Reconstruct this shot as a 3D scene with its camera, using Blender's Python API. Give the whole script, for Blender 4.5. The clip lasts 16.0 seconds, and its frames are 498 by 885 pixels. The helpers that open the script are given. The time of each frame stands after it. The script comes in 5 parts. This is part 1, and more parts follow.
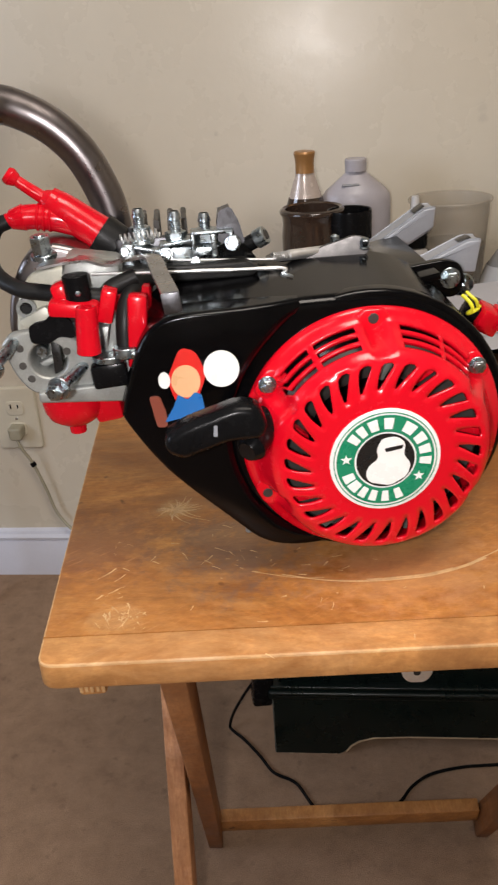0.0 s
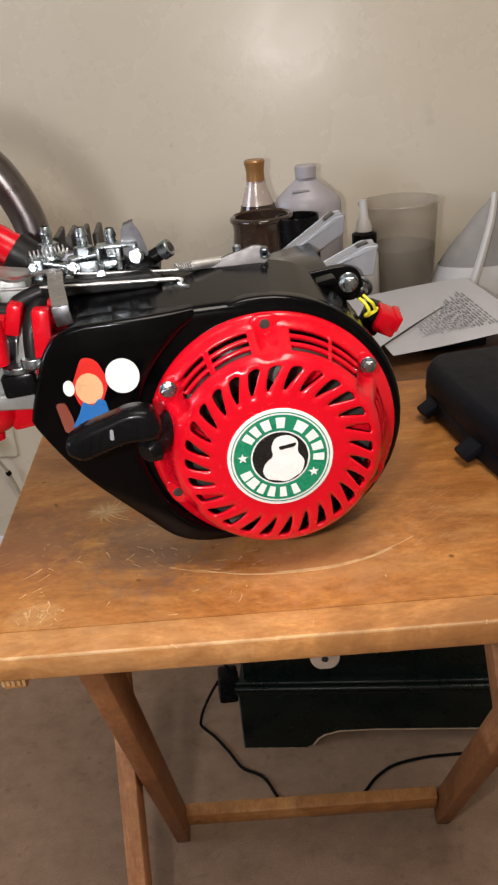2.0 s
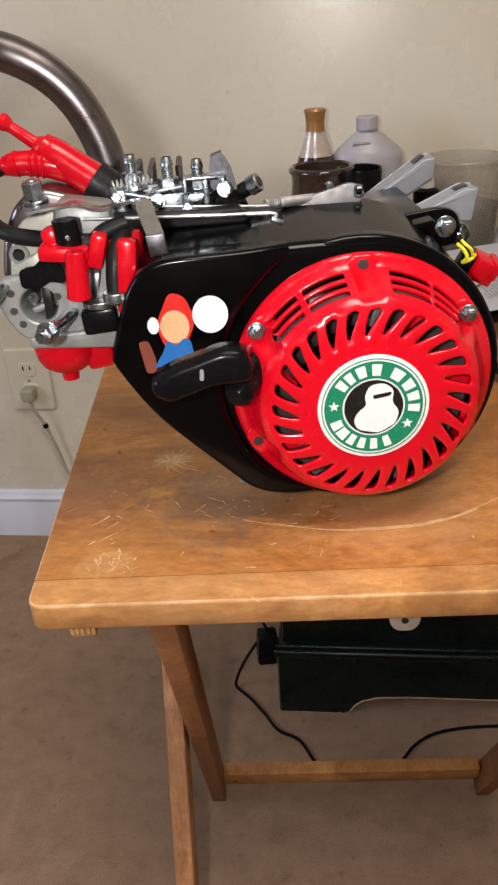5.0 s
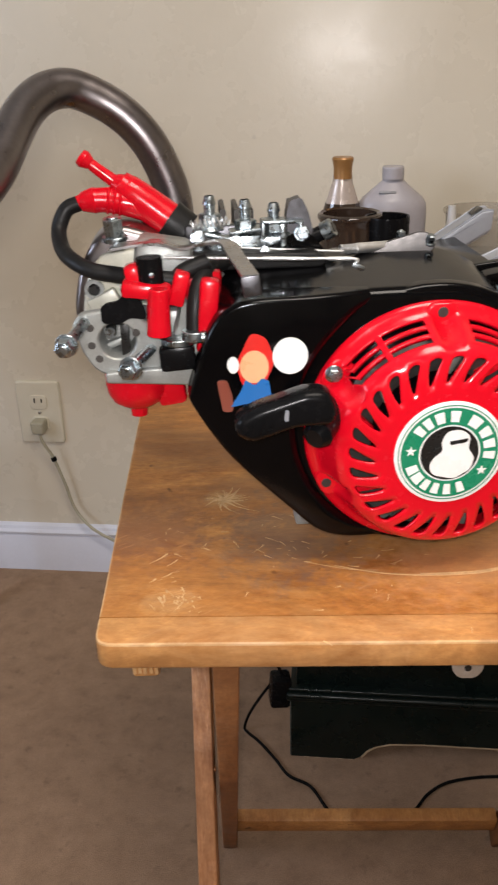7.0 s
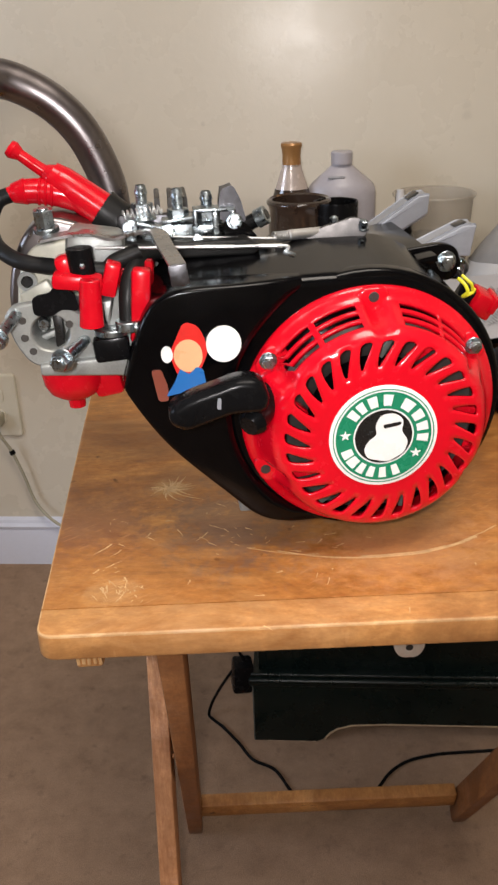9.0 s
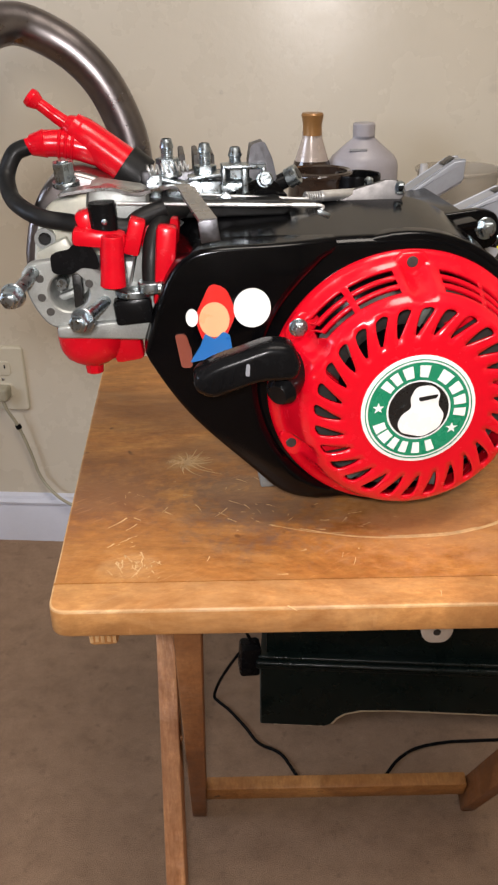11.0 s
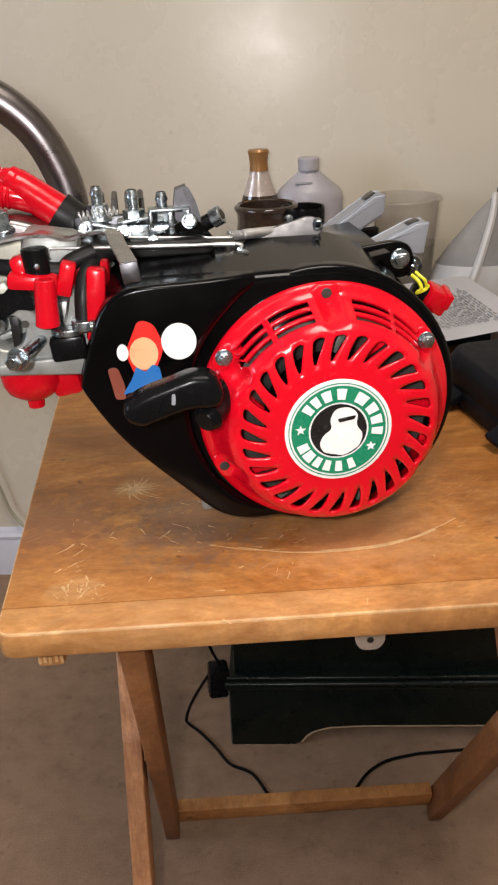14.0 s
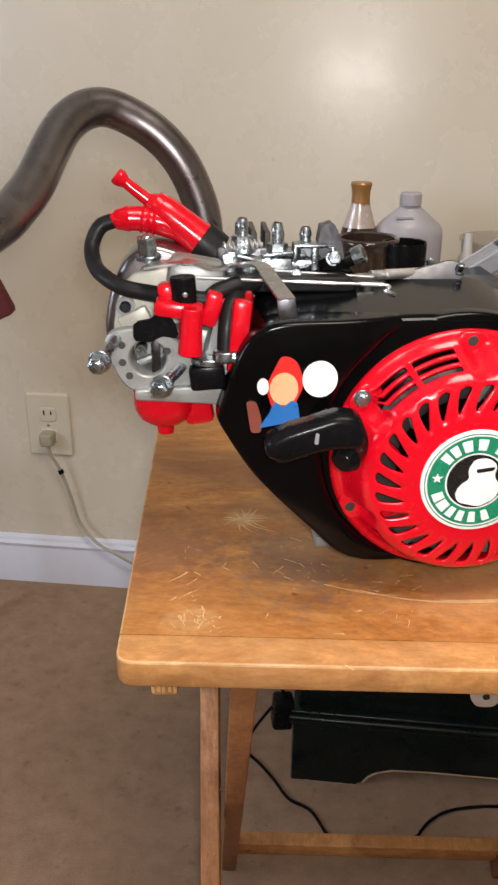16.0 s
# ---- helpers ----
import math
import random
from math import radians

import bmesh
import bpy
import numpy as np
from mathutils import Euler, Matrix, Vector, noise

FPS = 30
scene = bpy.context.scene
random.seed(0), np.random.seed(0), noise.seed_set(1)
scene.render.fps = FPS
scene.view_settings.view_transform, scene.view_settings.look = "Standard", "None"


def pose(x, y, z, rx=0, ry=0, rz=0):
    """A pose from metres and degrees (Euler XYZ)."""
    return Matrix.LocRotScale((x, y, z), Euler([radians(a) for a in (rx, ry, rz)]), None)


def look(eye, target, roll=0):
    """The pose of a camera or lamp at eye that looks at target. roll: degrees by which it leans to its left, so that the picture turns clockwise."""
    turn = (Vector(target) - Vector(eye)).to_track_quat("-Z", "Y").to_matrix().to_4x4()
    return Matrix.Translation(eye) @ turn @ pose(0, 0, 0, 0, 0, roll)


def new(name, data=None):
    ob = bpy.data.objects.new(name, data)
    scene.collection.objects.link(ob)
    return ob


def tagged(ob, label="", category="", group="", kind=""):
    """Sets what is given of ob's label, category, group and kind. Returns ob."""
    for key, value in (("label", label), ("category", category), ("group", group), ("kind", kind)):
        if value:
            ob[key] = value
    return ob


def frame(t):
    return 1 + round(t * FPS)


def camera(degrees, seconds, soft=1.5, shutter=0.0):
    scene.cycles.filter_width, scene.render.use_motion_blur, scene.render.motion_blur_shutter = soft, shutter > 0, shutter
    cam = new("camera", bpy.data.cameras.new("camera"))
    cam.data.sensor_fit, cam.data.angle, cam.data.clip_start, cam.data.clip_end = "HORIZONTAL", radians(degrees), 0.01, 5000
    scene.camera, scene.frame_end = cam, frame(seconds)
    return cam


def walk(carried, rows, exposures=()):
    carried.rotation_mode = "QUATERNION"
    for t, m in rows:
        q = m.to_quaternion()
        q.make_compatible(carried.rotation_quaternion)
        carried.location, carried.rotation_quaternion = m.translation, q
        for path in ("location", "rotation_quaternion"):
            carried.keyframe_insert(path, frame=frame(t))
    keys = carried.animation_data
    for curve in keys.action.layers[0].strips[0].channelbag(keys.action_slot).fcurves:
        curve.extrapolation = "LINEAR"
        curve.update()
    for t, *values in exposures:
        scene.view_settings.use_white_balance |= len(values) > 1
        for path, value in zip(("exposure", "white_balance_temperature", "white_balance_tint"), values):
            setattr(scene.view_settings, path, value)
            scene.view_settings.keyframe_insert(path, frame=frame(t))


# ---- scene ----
cam = camera(32.7, 16.0, soft=2.2, shutter=0.5)
METRES, EYE, TILT, LEAN, TURN = 0.60, 0.988, -25.5, 3.5, 0.0
ROWS = [
    (0.0, 0.0, 0.0, 0.0, 0.0, 0.0, 0.0),
    (0.5, 0.0312, -0.0083, -0.0036, -0.14, 0.23, 0.19),
    (1.0, 0.0523, -0.0243, 0.0059, 0.94, 0.73, 0.31),
    (1.5, 0.0908, -0.043, -0.001, 0.75, 0.7, 0.82),
    (2.0, 0.1182, -0.05, -0.0049, 0.4, 0.25, 1.72),
    (2.5, 0.1317, -0.0391, -0.0099, 0.42, -0.27, 2.54),
    (3.0, 0.15, -0.0277, -0.0227, 0.37, -1.08, 3.28),
    (3.5, 0.1711, -0.022, -0.0294, 0.26, -1.76, 3.39),
    (4.0, 0.1208, -0.0135, -0.029, 0.92, -2.07, 1.94),
    (4.5, 0.0678, -0.003, -0.0273, 1.69, -2.18, 0.17),
    (7.0, -0.0712, -0.005, -0.0287, -0.08, 0.78, -2.34),
    (7.5, -0.1118, 0.0196, -0.0483, 0.46, -1.45, -3.83),
    (8.0, -0.0974, 0.0235, -0.044, -1.08, -1.42, -3.8),
    (8.5, -0.0252, 0.0179, -0.0464, -2.63, -1.35, -0.65),
    (9.0, -0.033, -0.0104, -0.0271, -2.01, -0.02, -0.79),
    (9.5, -0.041, 0.008, -0.0297, -1.57, 0.64, -1.46),
    (12.0, -0.0591, 0.0461, -0.0547, -2.1, -2.05, -2.29),
    (12.5, -0.0174, 0.0445, -0.0613, -2.73, -1.97, -0.74),
    (13.0, -0.0096, 0.0199, -0.0561, -2.84, -1.43, -0.01),
    (13.5, -0.0086, -0.023, -0.0492, -2.84, -0.09, 0.08),
    (14.0, -0.003, -0.0213, -0.0439, -3.07, 0.73, 0.19),
    (14.5, -0.0156, 0.035, -0.0474, -3.33, 0.07, -0.44),
    (15.0, -0.0409, 0.0266, -0.0451, -2.98, -0.13, -1.7),
    (15.5, -0.0884, 0.0079, -0.0322, -1.81, 0.9, -3.22),
    (16.0, -0.1037, -0.008, -0.0274, -0.27, 2.01, -4.23),
]
walk(cam, [(t, pose(0, 0, EYE, TILT, LEAN, TURN) @ pose(METRES * x, METRES * y, METRES * z, 90 + pitch, roll, yaw)) for t, x, y, z, yaw, pitch, roll in ROWS],
     [(0.0, -0.05), (3.5, -0.04), (7.0, 0.0), (9.5, 0.03), (12.0, 0.1), (12.5, 0.1), (14.0, 0.03), (16.0, 0.08)])

# ---- world, lights ----
world = bpy.data.worlds.new("room_world")
scene.world = world
world.use_nodes = True
world.node_tree.nodes["Background"].inputs[0].default_value = (0.75, 0.85, 1.0, 1)
world.node_tree.nodes["Background"].inputs[1].default_value = 0.4


def lamp(name, kind, m, energy, color, size=0.1, size_y=None):
    data = bpy.data.lights.new(name, kind)
    data.energy, data.color = energy, color
    if kind == "AREA":
        data.size = size
        if size_y:
            data.shape, data.size_y = "RECTANGLE", size_y
    else:
        data.shadow_soft_size = size
    ob = new(name, data)
    ob.matrix_world = m
    return ob


# the hand torch beside the lens, an unseen warm fill added overhead, and the daylight of the window
torch = lamp("torch_light", "SPOT", look((-0.05, -0.03, 1.0), (0.06, 0.9, 0.70)), 14.8, (1.0, 0.955, 0.955), 0.018)
torch.data.spot_size, torch.data.spot_blend = radians(150), 0.6
lamp("overhead_fill", "AREA", pose(0.3, -0.1, 2.36), 31.0, (1.0, 0.90, 0.80), 0.8)
lamp("window_light", "AREA", look((-1.93, 0.1, 1.25), (0.0, 1.4, 0.95)), 21.0, (0.68, 0.79, 1.0), 0.9, 0.7)


# ---- materials ----
def nodes_of(name):
    m = bpy.data.materials.new(name)
    m.use_nodes = True
    t = m.node_tree
    return m, t, t.nodes["Principled BSDF"]


def add(t, kind, **props):
    n = t.nodes.new(kind)
    for k, v in props.items():
        if k == "blend_type":
            n.blend_type = v
        elif k == "data_type":
            n.data_type = v
    return n


def coords(t, scale=(1, 1, 1), kind="Object"):
    c, m = t.nodes.new("ShaderNodeTexCoord"), t.nodes.new("ShaderNodeMapping")
    m.inputs["Scale"].default_value = scale
    t.links.new(c.outputs[kind], m.inputs[0])
    return m.outputs[0]


def noise_node(t, vec, scale, detail=4.0, rough=0.6, distortion=0.0):
    n = t.nodes.new("ShaderNodeTexNoise")
    n.inputs["Scale"].default_value, n.inputs["Detail"].default_value = scale, detail
    n.inputs["Roughness"].default_value, n.inputs["Distortion"].default_value = rough, distortion
    t.links.new(vec, n.inputs["Vector"])
    return n.outputs[0]


def ramp(t, fac, stops):
    n = t.nodes.new("ShaderNodeValToRGB")
    el = n.color_ramp.elements
    while len(el) < len(stops):
        el.new(0.5)
    for e, (p, c) in zip(el, stops):
        e.position, e.color = p, (*c, 1) if len(c) == 3 else c
    t.links.new(fac, n.inputs[0])
    return n.outputs[0]


def grey(v):
    return (v, v, v)


def mix(t, fac, a, b, mode="MIX"):
    n = t.nodes.new("ShaderNodeMix")
    n.data_type, n.blend_type = "RGBA", mode
    if isinstance(fac, float):
        n.inputs[0].default_value = fac
    else:
        t.links.new(fac, n.inputs[0])
    for i, v in ((6, a), (7, b)):
        if isinstance(v, tuple):
            n.inputs[i].default_value = (*v, 1)
        else:
            t.links.new(v, n.inputs[i])
    return n.outputs[2]


def bump(t, p, height, strength=0.2, dist=0.002):
    b = t.nodes.new("ShaderNodeBump")
    b.inputs["Strength"].default_value, b.inputs["Distance"].default_value = strength, dist
    t.links.new(height, b.inputs["Height"])
    t.links.new(b.outputs[0], p.inputs["Normal"])


def surface(name, color, rough=0.5, metal=0.0, vary=0.18, scale=30.0, grain=400.0, relief=0.05, coat=0.0, rough_vary=0.12, dirt=None, sheen=0.5):
    """A plain material with mottling at two scales, uneven gloss and fine relief."""
    m, t, p = nodes_of(name)
    v = coords(t)
    big, small = noise_node(t, v, scale), noise_node(t, v, grain, 2.0)
    dark = tuple(c * (1 - vary) for c in color)
    light = tuple(min(1.0, c * (1 + vary * 0.6)) for c in color)
    c = ramp(t, big, [(0.3, dark), (0.7, light)])
    c = mix(t, 0.25, c, ramp(t, small, [(0.3, dark), (0.7, light)]))
    if dirt:
        c = mix(t, ramp(t, noise_node(t, v, scale * 0.6, 6.0, 0.7), [(0.55, grey(0)), (0.75, grey(0.7))]), c, dirt)
    t.links.new(c, p.inputs["Base Color"])
    r = ramp(t, noise_node(t, v, scale * 2.5, 4.0), [(0.3, grey(max(0.02, rough - rough_vary))), (0.7, grey(min(1.0, rough + rough_vary)))])
    t.links.new(r, p.inputs["Roughness"])
    p.inputs["Metallic"].default_value, p.inputs["Coat Weight"].default_value = metal, coat
    p.inputs["Coat Roughness"].default_value = 0.08
    p.inputs["Specular IOR Level"].default_value = sheen
    if relief:
        bump(t, p, small, relief, 0.001)
    return m


def math_node(t, op, a, b=0.0):
    n = t.nodes.new("ShaderNodeMath")
    n.operation = op
    for i, v in enumerate((a, b)):
        if isinstance(v, (int, float)):
            n.inputs[i].default_value = v
        else:
            t.links.new(v, n.inputs[i])
    return n.outputs[0]


def spot(t, vec, centre, radius, ragged, scale=45.0):
    """A mask round one place, with a torn outline."""
    d = t.nodes.new("ShaderNodeVectorMath")
    d.operation = "DISTANCE"
    d.inputs[1].default_value = centre
    t.links.new(vec, d.inputs[0])
    n = noise_node(t, vec, scale, 5.0, 0.7)
    r = math_node(t, "ADD", d.outputs["Value"], math_node(t, "MULTIPLY", math_node(t, "SUBTRACT", n, 0.5), ragged))
    return ramp(t, math_node(t, "DIVIDE", r, radius), [(0.35, grey(1)), (1.0, grey(0))])


def dashes(t, turn, along, across):
    """Short straight scratches that run one way."""
    c, m = t.nodes.new("ShaderNodeTexCoord"), t.nodes.new("ShaderNodeMapping")
    first = t.nodes.new("ShaderNodeMapping")
    first.inputs["Rotation"].default_value = (0, 0, radians(turn))
    m.inputs["Scale"].default_value = (along, across, along)
    t.links.new(c.outputs["Object"], first.inputs[0])
    t.links.new(first.outputs[0], m.inputs[0])
    return ramp(t, noise_node(t, m.outputs[0], 1.0, 1.0, 0.4), [(0.63, grey(0)), (0.72, grey(1))])


def wood(name, base, dark, light, axis="x", wear=0.5, rough=0.45, spots=()):
    """Worn varnished softwood with soft grain along one axis, blotches, scratches and bare patches."""
    m, t, p = nodes_of(name)
    stretch = {"x": (2.4, 7, 7), "y": (7, 2.4, 7), "z": (7, 7, 1.6)}[axis]
    v, flat = coords(t, stretch), coords(t)
    g1, g2 = noise_node(t, v, 3.2, 5.0, 0.6, 0.8), noise_node(t, v, 40.0, 4.0, 0.6, 0.3)
    c = ramp(t, g1, [(0.25, dark), (0.5, base), (0.78, light)])
    c = mix(t, 0.26, c, ramp(t, g2, [(0.35, dark), (0.65, light)]))
    mottle = noise_node(t, coords(t, (0.8, 1.5, 1.0)), 34.0, 6.0, 0.75, 0.4)
    c = mix(t, 0.5, c, ramp(t, mottle, [(0.34, (0.45, 0.40, 0.38)), (0.62, (1.0, 1.0, 1.0))]), "MULTIPLY")
    flecks = noise_node(t, coords(t, (1.0, 1.6, 1.0)), 120.0, 5.0, 0.7, 0.2)
    c = mix(t, 0.35, c, ramp(t, flecks, [(0.34, (0.52, 0.46, 0.42)), (0.64, (1.0, 1.0, 1.0))]), "MULTIPLY")
    c = mix(t, 1.0, c, (1.23, 1.21, 1.09), "MULTIPLY")
    blot = noise_node(t, coords(t, (0.7, 1.35, 1.0)), 7.5, 7.0, 0.74, 0.7)
    c = mix(t, ramp(t, blot, [(0.37, grey(0.75)), (0.60, grey(0))]), c, (base[0] * 0.46, base[1] * 0.42, base[2] * 0.42))
    pale = noise_node(t, coords(t, (0.8, 1.5, 1.5)), 6.0, 6.0, 0.7, 0.6)
    c = mix(t, ramp(t, pale, [(0.52, grey(0)), (0.76, grey(0.65))]), c, (light[0] * 1.02, light[1] * 1.08, light[2] * 1.25))
    for centre, radius, tone, amount in spots:
        c = mix(t, mix(t, 1.0, spot(t, flat, centre, radius, radius * 2.6, 70.0), grey(amount), "MULTIPLY"), c, tone)
    bare = tuple(min(1, x * 1.2 + 0.10) for x in light)
    patch = noise_node(t, flat, 10.0, 5.0, 0.7, 0.8)
    fine = mix(t, 1.0, dashes(t, 14.0, 70.0, 620.0), ramp(t, patch, [(0.52, grey(0)), (0.66, grey(1))]), "MULTIPLY")
    long = mix(t, 1.0, dashes(t, -38.0, 60.0, 520.0), ramp(t, noise_node(t, flat, 9.0, 4.0), [(0.5, grey(0)), (0.66, grey(1))]), "MULTIPLY")
    for centre, radius, tone, amount in spots:
        if tone[0] > base[0] and radius < 0.05:
            fine = mix(t, 1.0, fine, mix(t, 1.0, mix(t, 1.0, dashes(t, 62.0, 60.0, 700.0), dashes(t, -24.0, 70.0, 800.0), "ADD"), spot(t, flat, centre, radius, radius * 1.8, 60.0), "MULTIPLY"), "ADD")
    for mask in (fine, long):
        c = mix(t, mix(t, 1.0, mask, grey(wear), "MULTIPLY"), c, bare)
    nick = noise_node(t, flat, 55.0, 2.0, 0.4)
    c = mix(t, ramp(t, nick, [(0.74, grey(0)), (0.80, grey(0.8))]), c, tuple(x * 0.35 for x in dark))
    t.links.new(c, p.inputs["Base Color"])
    t.links.new(ramp(t, blot, [(0.3, grey(rough - 0.1)), (0.7, grey(rough + 0.18))]), p.inputs["Roughness"])
    p.inputs["Specular IOR Level"].default_value = 0.35
    bump(t, p, math_node(t, "SUBTRACT", g2, fine), 0.15, 0.001)
    return m


RED = surface("red_gloss_paint", (0.64, 0.003, 0.014), 0.2, 0.0, 0.08, 40, 300, 0.02, 0.3, sheen=0.35)
RED_PLASTIC = surface("red_plastic", (0.54, 0.003, 0.012), 0.2, 0.0, 0.12, 60, 500, 0.02, 0.1, sheen=0.3)
BLACK = surface("black_gloss_paint", (0.0016, 0.0016, 0.002), 0.16, 0.0, 0.3, 40, 600, 0.02, 0.0, 0.04, sheen=0.2)
BLACK_PLASTIC = surface("black_plastic", (0.005, 0.005, 0.0055), 0.24, 0.0, 0.3, 60, 600, 0.02, rough_vary=0.08, sheen=0.1)
RUBBER = surface("black_rubber", (0.009, 0.009, 0.009), 0.45, 0.0, 0.3, 60, 500, 0.08, sheen=0.2)
CASE = surface("dark_case_plastic", (0.004, 0.0048, 0.008), 0.55, 0.0, 0.1, 40, 900, 0.12, rough_vary=0.05, sheen=0.12)
ZINC = surface("zinc_plate", (0.40, 0.455, 0.485), 0.3, 1.0, 0.45, 90, 500, 0.04, rough_vary=0.12)
WIRE = surface("bright_wire", (0.72, 0.72, 0.71), 0.42, 0.9, 0.15, 60, 500, 0.03)
DARK_STEEL = surface("dark_rolled_steel", (0.13, 0.13, 0.14), 0.4, 1.0, 0.3, 60, 500, 0.06)
STEEL = surface("brushed_steel", (0.42, 0.42, 0.425), 0.32, 1.0, 0.2, 60, 600, 0.05)
ALU = surface("cast_aluminium", (0.30, 0.31, 0.295), 0.45, 0.5, 0.25, 50, 700, 0.2, dirt=(0.20, 0.195, 0.175))
IVORY = surface("pale_gasket_metal", (0.45, 0.44, 0.365), 0.45, 0.2, 0.2, 40, 500, 0.1, dirt=(0.32, 0.30, 0.25))
PIPE = surface("raw_steel_pipe", (0.22, 0.20, 0.20), 0.31, 1.0, 0.2, 25, 300, 0.03, dirt=(0.15, 0.128, 0.128), rough_vary=0.06)
BRACKET = surface("grey_metal_bracket", (0.30, 0.315, 0.35), 0.42, 0.3, 0.15, 40, 500, 0.08)
FLYWHEEL = surface("flywheel_metal", (0.20, 0.225, 0.20), 0.5, 0.6, 0.25, 40, 400, 0.1)
WHITE = surface("white_vinyl", (0.82, 0.82, 0.80), 0.3, 0.0, 0.04, 40, 400, 0.0)
GREEN = surface("green_vinyl", (0.012, 0.22, 0.11), 0.3, 0.0, 0.06, 40, 400, 0.0)
INK = surface("black_vinyl_and_hole", (0.012, 0.012, 0.012), 0.3, 0.0, 0.1, 40, 400, 0.0)
TAN = surface("tan_vinyl", (0.72, 0.42, 0.22), 0.35, 0.0, 0.06, 40, 400, 0.0)
BLUE = surface("blue_vinyl", (0.02, 0.14, 0.42), 0.35, 0.0, 0.06, 40, 400, 0.0)
BROWN = surface("brown_vinyl", (0.20, 0.05, 0.03), 0.4, 0.0, 0.06, 40, 400, 0.0)
RED_VINYL = surface("red_vinyl", (0.62, 0.02, 0.015), 0.35, 0.0, 0.06, 40, 400, 0.0)
YELLOW = surface("yellow_wire", (0.75, 0.70, 0.03), 0.4, 0.0, 0.1, 60, 400, 0.0)
GOLD = surface("bronze_cap", (0.34, 0.17, 0.055), 0.38, 0.3, 0.15, 60, 400, 0.05)
PEARL = surface("pearl_plastic", (0.50, 0.42, 0.37), 0.22, 0.15, 0.12, 30, 300, 0.02)
MILKY = surface("milky_plastic", (0.38, 0.355, 0.375), 0.4, 0.0, 0.1, 20, 300, 0.03)
DARK_GLASS = surface("dark_brown_glass", (0.035, 0.022, 0.016), 0.12, 0.0, 0.3, 30, 300, 0.0, 0.5)
OFFWHITE = surface("white_plastic", (0.50, 0.485, 0.47), 0.45, 0.0, 0.06, 30, 400, 0.03)
PAPER = surface("white_paper", (0.48, 0.47, 0.485), 0.8, 0.0, 0.05, 20, 300, 0.03)
PRINT = surface("grey_print", (0.30, 0.30, 0.31), 0.85, 0.0, 0.2, 200, 500, 0.0)
BLUE_CARD = surface("blue_card", (0.03, 0.20, 0.36), 0.5, 0.0, 0.15, 60, 300, 0.0)
CHEST = surface("black_green_lacquer", (0.004, 0.008, 0.0065), 0.3, 0.0, 0.4, 12, 250, 0.05, 0.0, sheen=0.3)
WORN_LACQUER = surface("rubbed_lacquer", (0.07, 0.075, 0.065), 0.5, 0.0, 0.5, 60, 300, 0.1)
RAW_EDGE = surface("raw_wood_edge", (0.42, 0.30, 0.18), 0.7, 0.0, 0.2, 60, 400, 0.2)
BURGUNDY = surface("burgundy_cloth", (0.10, 0.012, 0.016), 0.8, 0.0, 0.2, 60, 900, 0.3)
CORD = surface("ivory_cord", (0.36, 0.33, 0.24), 0.5, 0.0, 0.15, 40, 300, 0.05)
TABLE_SPOTS = (((-0.158, -0.027, 0.634), 0.018, (0.62, 0.45, 0.19), 0.28), ((-0.190, -0.172, 0.634), 0.022, (0.60, 0.38, 0.17), 0.22), ((-0.10, -0.085, 0.634), 0.075, (0.13, 0.09, 0.07), 0.55),
               ((-0.215, -0.075, 0.634), 0.06, (0.19, 0.075, 0.035), 0.6), ((0.02, -0.12, 0.634), 0.08, (0.52, 0.27, 0.13), 0.35))
TABLE_WOOD = wood("worn_table_wood", (0.44, 0.178, 0.046), (0.21, 0.070, 0.020), (0.58, 0.290, 0.088), "x", 0.18, 0.42, TABLE_SPOTS)
SCRATCH = surface("bare_scratched_wood", (0.58, 0.36, 0.165), 0.6, 0.0, 0.3, 90, 500, 0.1)
FIN_AND_HOLE = surface("dark_fin_and_hole", (0.05, 0.046, 0.042), 0.5, 0.3, 0.3, 50, 400, 0.1)
EDGE_WOOD = wood("table_edge_wood", (0.48, 0.225, 0.078), (0.29, 0.115, 0.036), (0.60, 0.33, 0.125), "x", 0.12, 0.42)
WORN_EDGE = wood("worn_edge_wood", (0.56, 0.33, 0.15), (0.40, 0.19, 0.07), (0.74, 0.52, 0.30), "x", 0.2, 0.5)
LEG_WOOD = wood("table_leg_wood", (0.33, 0.138, 0.052), (0.17, 0.062, 0.022), (0.48, 0.24, 0.11), "z", 0.15, 0.45)
PALE_LEG = wood("rubbed_leg_wood", (0.50, 0.235, 0.105), (0.20, 0.070, 0.030), (0.78, 0.455, 0.265), "z", 0.3, 0.5)
CHEST_TOP = wood("chest_top_wood", (0.14, 0.06, 0.022), (0.07, 0.028, 0.01), (0.20, 0.09, 0.035), "x", 0.3, 0.45)


